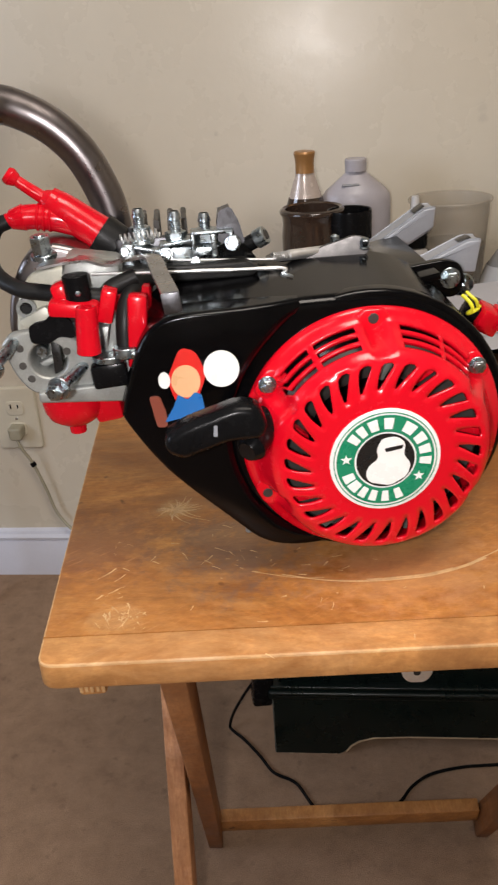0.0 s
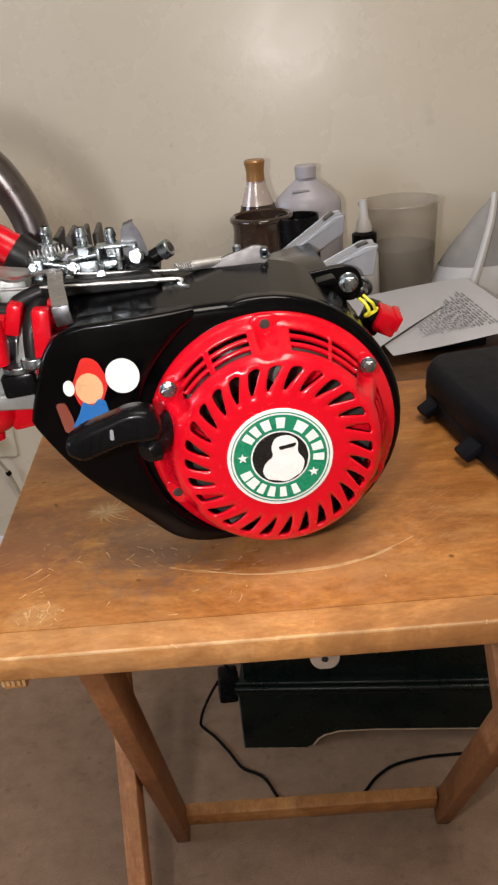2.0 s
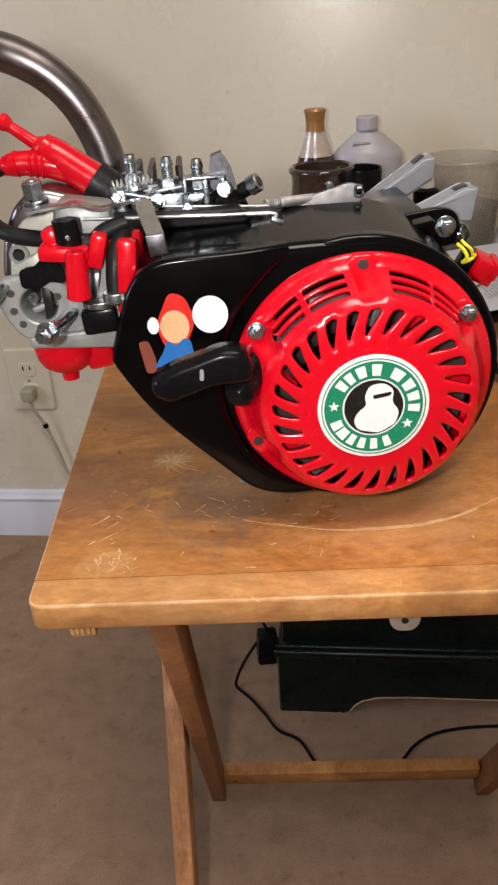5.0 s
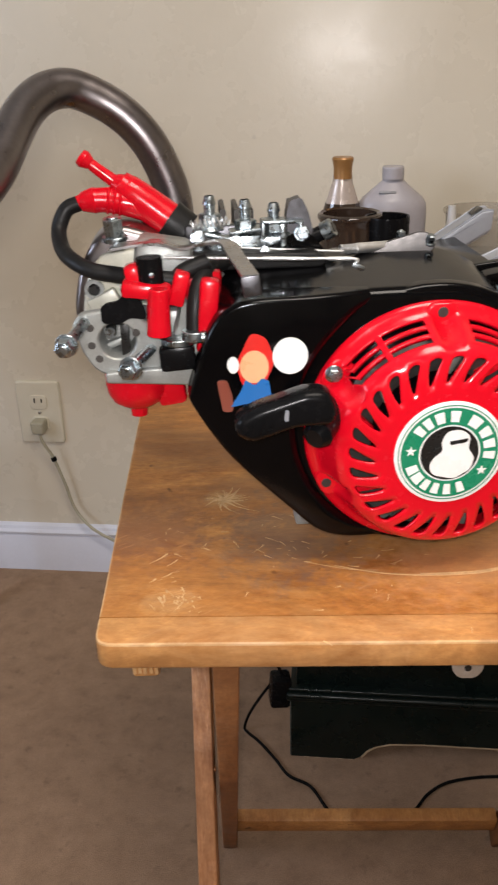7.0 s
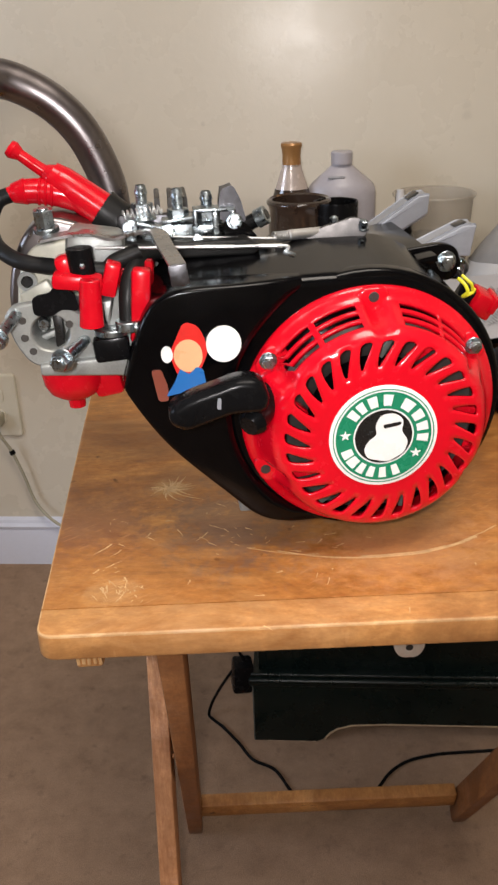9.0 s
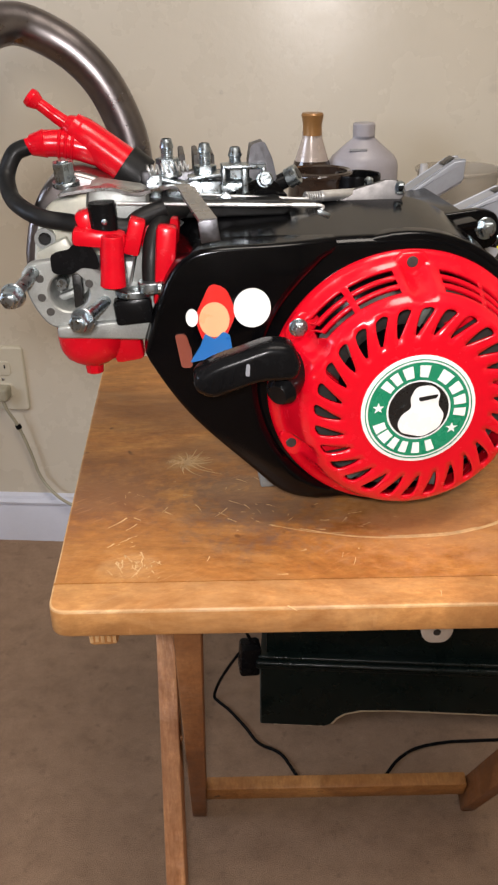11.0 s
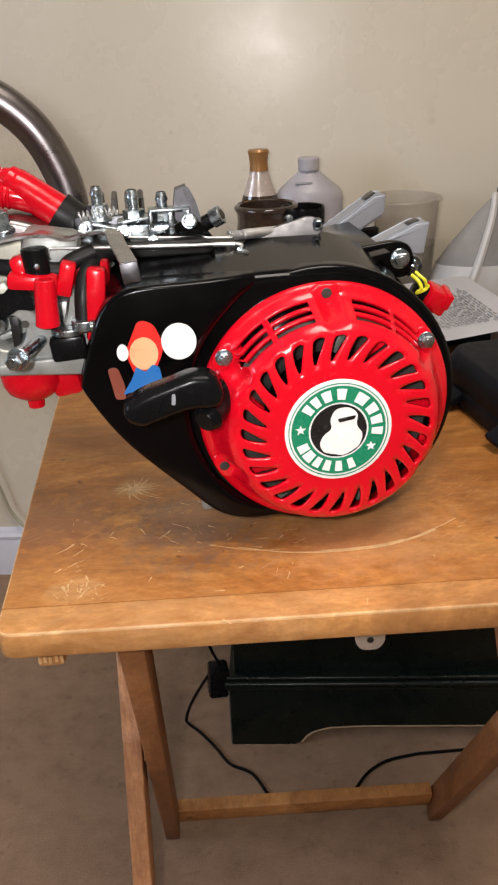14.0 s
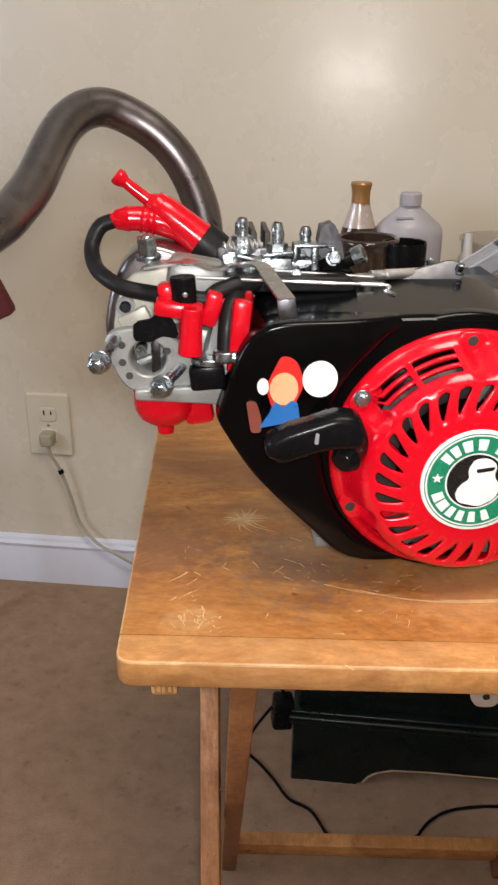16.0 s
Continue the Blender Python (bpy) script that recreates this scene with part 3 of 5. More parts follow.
# a burst of cuts round one worn spot, scribbles by the corner and strays between
for i in range(46):
    a, n = rnd.uniform(0, 2 * math.pi), abs(rnd.gauss(0.005, 0.006)) + 0.003
    k = rnd.uniform(0.0, 0.005)
    x, y = -0.082 + k * math.cos(a) + rnd.gauss(0, 0.002), 0.620 + k * math.sin(a) + rnd.gauss(0, 0.002)
    n *= 1.6 if math.cos(a) > 0.5 else 1.0
    gouge([(x, y), (x + 0.5 * n * math.cos(a), y + 0.5 * n * math.sin(a)), (x + n * math.cos(a + 0.15), y + n * math.sin(a + 0.15))], (0.0008, 0.0002))
for cx, cy, spread, count, lean_a in ((-0.113, 0.474, 0.009, 34, 1.5), (-0.125, 0.505, 0.012, 8, 0.4), (-0.10, 0.56, 0.022, 8, 2.2), (-0.03, 0.545, 0.026, 22, 2.5), (0.03, 0.515, 0.03, 14, 0.2), (0.0, 0.46, 0.04, 5, 1.3), (0.2, 0.50, 0.05, 6, 0.6)):
    for i in range(count):
        x, y, a = cx + rnd.gauss(0, spread), cy + rnd.gauss(0, spread * 0.7), lean_a + rnd.gauss(0, 0.5)
        n = abs(rnd.gauss(0, 0.0028)) + 0.001
        gouge([(x, y), (x + n * math.cos(a), y + n * math.sin(a)), (x + 1.7 * n * math.cos(a + 0.06), y + 1.7 * n * math.sin(a + 0.06))], (0.0002, rnd.uniform(0.0002, 0.0008)))


# ---- black chest behind the table ----
CX0, CX1, CY0, CY1, CZ = -0.010, 0.662, 0.977, 1.467, 0.575
chest = thing("chest", pose(CX0, CY0, 0, 0, 0, -5.0), "black lacquered wooden chest with a scalloped plinth", "chest")
w, dp = CX1 - CX0, CY1 - CY0 - 0.05
part("body", box((w, dp, CZ - 0.11), (w / 2, dp / 2 + 0.004, 0.11 + (CZ - 0.11) / 2), bevel=0.003), CHEST, chest)
plinth = [(-0.008, 0.0), (0.088, 0.0), (0.098, 0.006), (0.106, 0.018), (0.118, 0.027), (0.14, 0.034), (0.19, 0.037), (w - 0.19, 0.037), (w - 0.14, 0.034), (w - 0.118, 0.027), (w - 0.1, 0.01),
          (w - 0.085, 0.0), (w + 0.008, 0.0), (w + 0.008, 0.112), (-0.008, 0.112)]
part("plinth", slab(dense(plinth, 0.02), -0.010, 0.010, 0.0012), CHEST, chest)
part("raw_edge", slab([(0.100, 0.0045), (0.108, 0.0165), (0.12, 0.0255), (0.142, 0.0325), (0.192, 0.0355), (w - 0.192, 0.0355), (w - 0.192, 0.037), (0.19, 0.037), (0.14, 0.0342), (0.118, 0.0272), (0.106, 0.0182), (0.098, 0.0062)],
                      -0.0105, 0.0095), RAW_EDGE, chest, "bare chipped wood along the cut-out")
for x in (-0.004, w + 0.004):
    part("plinth_side", box((0.012, dp - 0.012, 0.112), (x, dp / 2 + 0.012, 0.056), bevel=0.001), CHEST, chest)
part("moulding", slab(round_outline([(-0.014, 0.108), (w + 0.014, 0.108), (w + 0.014, 0.122), (-0.014, 0.122)], 0.004), -0.014, 0.004, 0.005), CHEST, chest)
part("moulding_bead", slab(round_outline([(-0.011, 0.122), (w + 0.011, 0.122), (w + 0.011, 0.129), (-0.011, 0.129)], 0.003), -0.009, 0.004, 0.003), CHEST, chest)
part("worn_edge", slab(dense([(-0.0088, 0.004), (-0.0068, 0.002), (-0.0072, 0.05), (-0.0066, 0.075), (-0.0072, 0.106), (-0.0088, 0.107)], 0.02), -0.0104, -0.004), WORN_LACQUER, chest, "lacquer rubbed grey along the corner")
rnd = random.Random(7)
for x in (0.012, 0.027, 0.061, 0.079):
    part("chip", slab([(x, 0.0), (x + rnd.uniform(0.006, 0.012), 0.0), (x + 0.005, rnd.uniform(0.001, 0.002))], -0.0106, -0.008), RAW_EDGE, chest, "chip of bare wood along the foot")
part("top", box((w + 0.03, dp + 0.03, 0.02), (w / 2, dp / 2 + 0.002, CZ + 0.010), bevel=0.004), CHEST_TOP, chest, "dark brown wooden top board")
SHELF = CZ + 0.020

# power adapter and the cords on the carpet
adapter = thing("power_adapter", pose(-0.034, 0.985, 0.0), "black power adapter hanging on its cord beside the chest", "adapter")
part("body", box((0.030, 0.032, 0.05), (0, 0, 0.115), (0, 4, 8), 0.005), BLACK_PLASTIC, adapter)
part("cord", tube([(0.004, 0, 0.14), (-0.012, 0.006, 0.18), (-0.03, 0.02, 0.25), (-0.03, 0.09, 0.38)], 0.0024, 8), BLACK_PLASTIC, adapter)
part("cord", tube([(-0.004, 0.004, 0.135), (-0.026, 0.012, 0.095), (-0.046, 0.028, 0.045), (-0.056, 0.036, 0.008), (-0.050, 0.028, 0.003), (-0.033, 0.009, 0.003), (-0.009, -0.026, 0.003), (0.011, -0.059, 0.003),
                   (0.043, -0.081, 0.003), (0.068, -0.127, 0.003), (0.100, -0.147, 0.003), (0.145, -0.152, 0.003), (0.184, -0.126, 0.003), (0.209, -0.096, 0.003), (0.240, -0.075, 0.003), (0.284, -0.065, 0.003),
                   (0.324, -0.063, 0.003), (0.45, -0.06, 0.003), (0.7, -0.05, 0.003)], 0.0024, 8), BLACK_PLASTIC, adapter)


# ---- engine ----
# Its own measure: U metres a step, x across the face, y back from the face, z up from the table.
U = 0.000857
engine = thing("engine", pose(0.0729, 0.5186, TOP + 0.0005, 0, 0, 4.9), "small black and red petrol engine on the wooden table", "engine")


def P(x, d, z):
    return (x * U, d * U, z * U)


def O(points):
    return [(x * U, z * U) for x, z in points]


AX, AZ = -5.5, 128.0        # crankshaft axis

# crankcase, cylinder and feet
cc = box((150 * U, 150 * U, 150 * U), P(5, 160, 108), bevel=0.008)
box((120 * U, 120 * U, 40 * U), P(-5, 165, 205), bevel=0.008, into=cc)
part("crankcase", cc, BLACK, engine)
feet = box((70 * U, 150 * U, 12 * U), P(-72, 150, 6), bevel=0.002)
box((22 * U, 40 * U, 34 * U), P(-92, 95, 18), bevel=0.003, into=feet)
part("mounting_foot", feet, ALU, engine, "bare aluminium mounting foot")
# black instead of aluminium: the shade round this foot put into its colour
part("mounting_foot", box((50 * U, 130 * U, 24 * U), P(48, 160, 12), bevel=0.003), BLACK, engine)
cyl = box((70 * U, 100 * U, 90 * U), P(-165, 130, 190), (0, 0, 0), 0.004)
for i in range(7):
    box((3 * U, 118 * U, 92 * U), P(-196 + i * 11, 138, 184), bevel=0.0006, into=cyl)
part("cylinder", cyl, ALU, engine, "finned cast aluminium cylinder")
for i in range(4):
    part("cooling_fin", slab(round_outline(O([(-176 + i * 12, 225), (-171 + i * 12, 225), (-171 + i * 12, 276), (-176 + i * 12, 276)]), 0.002), 150 * U, 205 * U, 0.0), FIN_AND_HOLE, engine)

# blower shroud
shroud_outline = dense(round_outline(O([(-150, 234), (-170, 227), (-180, 212), (-189, 188), (-198, 162), (-196, 150), (-168, 104), (-121, 54), (-95, 30), (-70, 21), (-30, 18)]
                      + arc(AX + 1, AZ - 1, 110.5, -90, 84, 40) + [(-40, 237)]), 9 * U, 4), 3 * U)
shroud_ccw = shroud_outline if sum(a[0] * b[1] - b[0] * a[1] for a, b in zip(shroud_outline, shroud_outline[1:] + shroud_outline[:1])) > 0 else shroud_outline[::-1]
# the starter side sits a little behind the panel and leans forward; this matrix sets the cover back and scales it to
# fit the camera's view
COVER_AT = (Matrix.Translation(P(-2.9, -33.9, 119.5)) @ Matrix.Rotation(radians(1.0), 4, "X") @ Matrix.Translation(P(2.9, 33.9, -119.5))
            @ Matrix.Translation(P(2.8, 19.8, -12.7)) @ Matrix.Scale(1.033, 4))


def leaned(bm):
    for v in bm.verts:
        if v.co.y < 60 * U:
            v.co.y += (189 * U - v.co.z) * 0.025
    return bm


# front edge of the casing set back and scaled to fit the camera's view
casing = leaned(slab([(1.012 * x + 1.0 * U, 1.012 * z - 4.6 * U) for x, z in shroud_ccw], 17 * U, 84 * U, 9 * U, steps=6))
for v in casing.verts:                                     # the roof climbs towards the back
    if v.co.y > 60 * U:
        v.co.x, v.co.z = (v.co.x - 1.0 * U) / 1.012, (v.co.z + 4.6 * U) / 1.012
        v.co.y = 108 * U
        v.co.z += 9 * U * min(1.0, max(0.0, (v.co.z / U - 170) / 60))
shroud = part("shroud", casing, BLACK, engine, "glossy black pressed-steel shroud", 50)


def resample(points, n):
    """n points at even steps along an open line."""
    pts = [Vector(p) for p in points]
    run = [0.0]
    for a, b in zip(pts, pts[1:]):
        run.append(run[-1] + (b - a).length)
    out, k = [], 0
    for i in range(n):
        want = run[-1] * i / (n - 1)
        while k < len(pts) - 2 and run[k + 1] < want:
            k += 1
        out.append(pts[k].lerp(pts[k + 1], (want - run[k]) / max(1e-9, run[k + 1] - run[k])))
    return out


def raised_panel():
    """The flat panel beside the starter: straight outer edges, and a hollow edge that follows the cover's circle."""
    n = 60
    outer = resample(smooth_path([(x * U, z * U, 0) for x, z in ((-58, 235), (-104, 234.5), (-150, 233), (-168, 226), (-180, 211), (-189, 187), (-197, 162), (-195, 150), (-167, 105), (-120, 55), (-96, 32), (-70, 21.5), (-40, 17.5))], 6), n)
    inner = [Vector((x * U, z * U, 0)) for x, z in arc(AX, AZ, 109, 117, 250, n - 1)]
    b = bmesh.new()
    rows = []
    for i, (o, q) in enumerate(zip(outer, inner)):
        face = (6 + 12 * max(0.0, 1 - i / 10) ** 2 + 12 * max(0.0, 1 - (n - 1 - i) / 10) ** 2) * U
        way = (q - o)
        long = way.length
        way.normalize()
        f, g = min(4.5 * U, long * 0.35), min(9 * U, long * 0.45)
        sec = [(0.0, 44 * U)] + [(f * (1 - math.cos(a)), face + f * (1 - math.sin(a))) for a in (0, 0.4, 0.8, 1.2, math.pi / 2)]
        sec += [(long - g * (1 - math.sin(a)), face + g * (1 - math.cos(a))) for a in (0, 0.4, 0.8, 1.2, math.pi / 2)] + [(long, 26 * U)]
        rows.append([b.verts.new((o.x + way.x * t, d, o.y + way.y * t)) for t, d in sec])
    for p, q in zip(rows, rows[1:]):
        for k in range(len(p) - 1):
            b.faces.new((p[k], p[k + 1], q[k + 1], q[k]))
    bmesh.ops.recalc_face_normals(b, faces=b.faces)
    if sum(f.normal.y for f in b.faces) > 0:
        bmesh.ops.reverse_faces(b, faces=b.faces)
    return leaned(b)


part("raised_panel", raised_panel(), BLACK, shroud, sharp=60)
volute = part("volute", slab(O(arc(AX, AZ, 110.5, 0, 354, 59)), 0.5 * U, 14 * U, 4 * U, steps=5), BLACK, shroud, sharp=50)
# set back and enlarged to fit the camera's view, like the cover
volute.matrix_local = Matrix.Translation(P(1.5, 17, -5)) @ Matrix.Scale(1.016, 4)
# recoil starter cover: a dome with slanted slots in its face and rows of slits in its upper slope
SLOTS, SUB = 28, 8


def recoil_cover():
    b = bmesh.new()
    n = SLOTS * SUB
    # radius, depth, part of the face's slot (0..1) or None, row of the slope's slits
    prof = [(36.0, -50.5, None), (50.0, -50.3, None), (55.0, -50.0, 0.0), (56.2, -49.9, 0.10), (58.5, -49.8, 0.28), (63, -49.4, 0.6), (68, -48.8, 0.9), (71.5, -48.2, 1.0),
            (73.0, -47.8, 0.75), (74.2, -47.4, 0.0), (77.5, -45.6, None), (80.5, -42.4, None), (82.0, -40.5, None), (82.7, -38.4, "a"), (85.0, -31.2, None), (86.0, -28.4, "b"), (88.3, -21.2, None),
            (89.2, -18.6, "c"), (91.6, -11.9, None), (92.6, -10.4, None), (95.0, -8.0, None), (98.0, -6.4, None), (100.6, -5.2, None), (101.4, -3.0, None), (101.4, 1.5, None)]
    swirl = -0.17
    rows = []
    for r, d, k in prof:
        row = []
        for i in range(n):
            s, u = divmod(i, SUB)
            f = u / SUB                               # slot lies between f = 0.25 and 0.75
            if isinstance(k, float):
                w = max(0.25, math.sqrt(k)) if k > 0 else 0.3
                g = {2: 0.5 - 0.28 * w, 3: 0.5 - 0.15 * w, 4: 0.5, 5: 0.5 + 0.15 * w, 6: 0.5 + 0.28 * w}.get(u, f)
            else:
                g = f
            t = min(1.0, max(0.0, (r - 52) / 24))
            a = 2 * math.pi * (s + g) / SLOTS + swirl * t * (1 if r < 77 else 1)
            row.append(b.verts.new(P(AX + r * math.cos(a), d, AZ + r * math.sin(a))))
        rows.append(row)
    for la in (148, 32.5, 90, 207, 330):              # a cone-shaped clearance round each bolt
        bx, bz = AX + 94 * math.cos(radians(la)), AZ + 94 * math.sin(radians(la))
        for row in rows[9:-2]:
            for v in row:
                far = math.hypot(v.co.x / U - bx, v.co.z / U - bz)
                v.co.y = max(v.co.y, (-6.5 - max(0.0, far - 7.5) * 4.2) * U)
    for j in range(len(rows) - 1):
        k0, k1 = prof[j][2], prof[j + 1][2]
        for i in range(n):
            u = i % SUB
            on_face = isinstance(k0, float) and isinstance(k1, float) and 2 <= u <= 5
            if on_face:
                continue
            mid = (2 * math.pi * (i + 0.5) / n + swirl) % (2 * math.pi)
            deg = math.degrees(mid)
            slit = (k0 in ("a", "b", "c")) and (2 < deg < 21 or 36 < deg < 56 or 58 < deg < 78 or 99 < deg < 121 or 124 < deg < 146)
            if slit:
                continue
            i2 = (i + 1) % n
            b.faces.new((rows[j][i], rows[j][i2], rows[j + 1][i2], rows[j + 1][i]))
    c = b.verts.new(P(AX, -50.6, AZ))
    for i in range(n):
        b.faces.new((rows[0][(i + 1) % n], rows[0][i], c))
    bmesh.ops.recalc_face_normals(b, faces=b.faces)
    return b


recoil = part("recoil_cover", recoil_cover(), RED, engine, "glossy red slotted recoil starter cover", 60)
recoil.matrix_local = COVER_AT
if sum(p.normal.y for p in recoil.data.polygons) > 0:
    recoil.data.flip_normals()
thick = recoil.modifiers.new("thickness", "SOLIDIFY")
thick.thickness, thick.offset = 0.0028, -1.0
for a in (148, 32.5, 90, 207, 330):
    ca, sa = math.cos(radians(a)), math.sin(radians(a))
    m = Matrix.Translation(P(AX, 0, AZ)) @ Matrix.Rotation(radians(90 - a), 4, "Y")
    lug = slab(round_outline(O([(-15, 82), (15, 82), (11, 101), (-11, 101)]), 7 * U), -9.0 * U, 0, 2.5 * U, m)
    part("lug", lug, RED, recoil)
    at = Vector(P(AX + 94 * ca, -9.0, AZ + 94 * sa))
    if a in (148, 32.5):
        part("bolt", hex_bolt(at, at + Vector(P(0, -6, 0)), 4.9 * U, 1.4), ZINC, recoil, "zinc-plated hex bolt")
    else:
        # a dark disc on the lug gives the shade of an open hole
        part("bolt_hole_disc", rod(at + Vector(P(0, -0.6, 0)), at + Vector(P(0, 1, 0)), 4 * U), FIN_AND_HOLE, recoil)

# what shows through the slots, the shade inside put into dark cup and ring
fan = rod(P(AX, -16, AZ), P(AX, 0, AZ), 80 * U, seg=48)
part("dark_flywheel_cup", fan, BLACK, recoil)
ring = lathe([(52 * U, 0), (58 * U, 4 * U), (76 * U, 6 * U), (80 * U, 0)], 48, Matrix.Translation(P(AX, -17, AZ)) @ Matrix.Rotation(radians(90), 4, "X"), None, False)
part("dark_fan_plate", ring, FIN_AND_HOLE, recoil)
# grey bits for the flywheel, red ones for the cover's inner ribs
for i in range(14):
    a = 2 * math.pi * (i + 0.3) / 14
    if i % 3 == 1:
        continue
    part("inner_bit", box((24 * U, 12 * U, 5 * U), P(AX + 66 * math.cos(a), -26, AZ + 66 * math.sin(a)), (0, -math.degrees(a) + 25, 0), 0.0006), FLYWHEEL if i % 2 else RED, recoil)

# round sticker on the cover
sticker = part("sticker", slab(O(arc(AX, AZ, 41.0, 0, 355, 71)), -51.6 * U, -50.3 * U, 0.3 * U), WHITE, recoil, "round green, white and black printed sticker")


def ring_bm(r0, r1, d, thick=0.35, a0=0, a1=360, n=72):
    b = bmesh.new()
    full = a1 - a0 >= 360
    m = n if full else n + 1
    fr, bk = [], []
    for i in range(m):
        a = radians(a0 + (a1 - a0) * i / n)
        fr.append([b.verts.new(P(AX + r * math.cos(a), d, AZ + r * math.sin(a))) for r in (r0, r1)])
        bk.append([b.verts.new(P(AX + r * math.cos(a), d + thick, AZ + r * math.sin(a))) for r in (r0, r1)])
    for i in range(n):
        j = (i + 1) % m
        b.faces.new((fr[i][0], fr[i][1], fr[j][1], fr[j][0]))
        b.faces.new((fr[i][1], bk[i][1], bk[j][1], fr[j][1]))
        b.faces.new((fr[i][0], fr[j][0], bk[j][0], bk[i][0]))
    if not full:
        b.faces.new((fr[0][0], bk[0][0], bk[0][1], fr[0][1]))
        b.faces.new((fr[-1][0], fr[-1][1], bk[-1][1], bk[-1][0]))
    bmesh.ops.recalc_face_normals(b, faces=b.faces)
    return b


part("green_band", ring_bm(23.0, 36.2, -52.1), GREEN, sticker)
part("green_rim", ring_bm(37.7, 38.4, -52.1), GREEN, sticker)
part("black_disc", slab(O(arc(AX, AZ, 21.6, 0, 355, 47)), -52.1 * U, -51.4 * U, 0.0), INK, sticker)


def letter_bar(a, width, label=""):
    """A slightly waisted block in place of a letter."""
    b = ring_bm(25.4, 34.0, -52.5, 0.35, a - width / 2, a + width / 2, 4)
    return part("lettering_bar", b, WHITE, sticker)


for a, wd in ((141, 11), (125.5, 11), (107.5, 13), (86, 13), (55, 17), (32, 13.5), (13, 12.5), (-5, 11)):
    letter_bar(a, wd)
for a, wd in ((204, 12), (220, 14), (236.5, 10), (252.5, 10), (270, 10), (289, 10)):
    letter_bar(a, wd)
for a in (174, 329):
    cx, cz = AX + 29.2 * math.cos(radians(a)), AZ + 29.2 * math.sin(radians(a))
    pts = [(cx + (4.2 if i % 2 == 0 else 1.7) * math.cos(radians(90 + 36 * i)), cz + (4.2 if i % 2 == 0 else 1.7) * math.sin(radians(90 + 36 * i))) for i in range(10)]
    part("star", slab(O(pts), -52.5 * U, -52.0 * U), WHITE, sticker)
blob = [(-12, -17), (4, -21), (16, -14), (19, -4), (13, 4), (15, 13), (8, 19), (-3, 18), (-7, 9), (-5, 2), (-12, -3), (-15, -10)]
part("white_patch", slab(dense(round_outline(O([(AX + x, AZ + z) for x, z in blob]), 4 * U), 2 * U), -52.6 * U, -52.0 * U), WHITE, sticker)
for pts in ([(-1, 10), (13, 12), (12, 9), (0, 7)], [(-14, 2), (-8, 6), (-9, 1)]):
    part("ink_patch", slab(round_outline(O([(AX + x, AZ + z) for x, z in pts[::-1]]), 1.2 * U), -53.0 * U, -52.5 * U), INK, sticker)

# starter grip and the rope's guide
guide = rod(P(-80, 14, 146), P(-104, -34, 140), 13 * U, 11 * U, 24)
rod(P(-102, -32, 140.5), P(-107, -38, 139), 11.5 * U, 8 * U, 24, into=guide)
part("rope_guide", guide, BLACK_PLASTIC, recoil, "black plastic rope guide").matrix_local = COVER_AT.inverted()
grip = slab(dense(round_outline(O([(-164, 146), (-152, 139), (-118, 150), (-94, 150), (-90, 160), (-96, 176), (-112, 178), (-150, 166), (-164, 158)]), 7 * U), 3 * U), -46 * U, -22 * U, 7 * U, back=6 * U)
grip = part("starter_grip", grip, BLACK_PLASTIC, recoil, "black plastic pull-start grip", 50)
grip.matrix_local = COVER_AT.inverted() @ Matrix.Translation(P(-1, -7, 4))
part("moulded_mark", slab(round_outline(O([(-129.5, 157), (-126.5, 156.5), (-126, 165), (-128.5, 165.5)]), 1.5 * U), -46.6 * U, -45.5 * U), BRACKET, grip)
for x in (-152, -145, -138):
    part("moulded_rib", box((1.6 * U, 1.4 * U, 14 * U), P(x, -46.2, 153 + (x + 152) * 0.25), (0, 15, 0), 0.0003), BLACK_PLASTIC, grip)

# printed sticker on the shroud, in plain patches of its colours
badge = part("shroud_sticker", slab(round_outline(O([(-161, 184), (-149, 209), (-138, 205), (-131, 186), (-141, 164), (-155, 164)]), 7 * U), 5.0 * U, 6.4 * U, 0.3 * U), RED_VINYL, engine, "printed sticker in red, tan, blue and white patches")
part("tan_patch", slab(O([(-147 + 11 * math.cos(radians(a)), 182 + 13 * math.sin(radians(a))) for a in range(0, 360, 12)]), 4.5 * U, 5.2 * U), TAN, badge)
part("white_patch", slab(O([(-119.5 + 13.5 * math.cos(radians(a)), 189.5 + 14.5 * math.sin(radians(a))) for a in range(0, 360, 12)]), 4.6 * U, 6.3 * U), WHITE, badge)
part("white_patch", slab(O([(-163 + 4.5 * math.cos(radians(a)), 184 + 6.5 * math.sin(radians(a))) for a in range(0, 360, 15)]), 4.4 * U, 6.2 * U), WHITE, badge)
part("blue_patch", slab(round_outline(O([(-166, 150), (-134, 156), (-136, 170), (-141, 173), (-147, 167), (-154, 172), (-158, 162)]), 2 * U), 4.2 * U, 6.0 * U), BLUE, badge)
part("brown_patch", slab(round_outline(O([(-176, 172), (-172, 146), (-164, 146), (-164, 158), (-168, 172)]), 3 * U), 4.6 * U, 6.0 * U), BROWN, badge)

# ignition-side lug, switch and wires
SWITCH_AT = Matrix.Translation(P(8, 20, -1))
tab = slab(round_outline(O([(34, 214), (76, 206), (86, 218), (80, 236), (66, 240), (30, 236)]), 8 * U), 52 * U, 60 * U, 2 * U)
box((20 * U, 60 * U, 34 * U), P(52, 90, 212), bevel=0.003, into=tab)
part("shroud_lug", tab, BLACK, engine).matrix_local = Matrix.Translation(P(11, 44, -5))
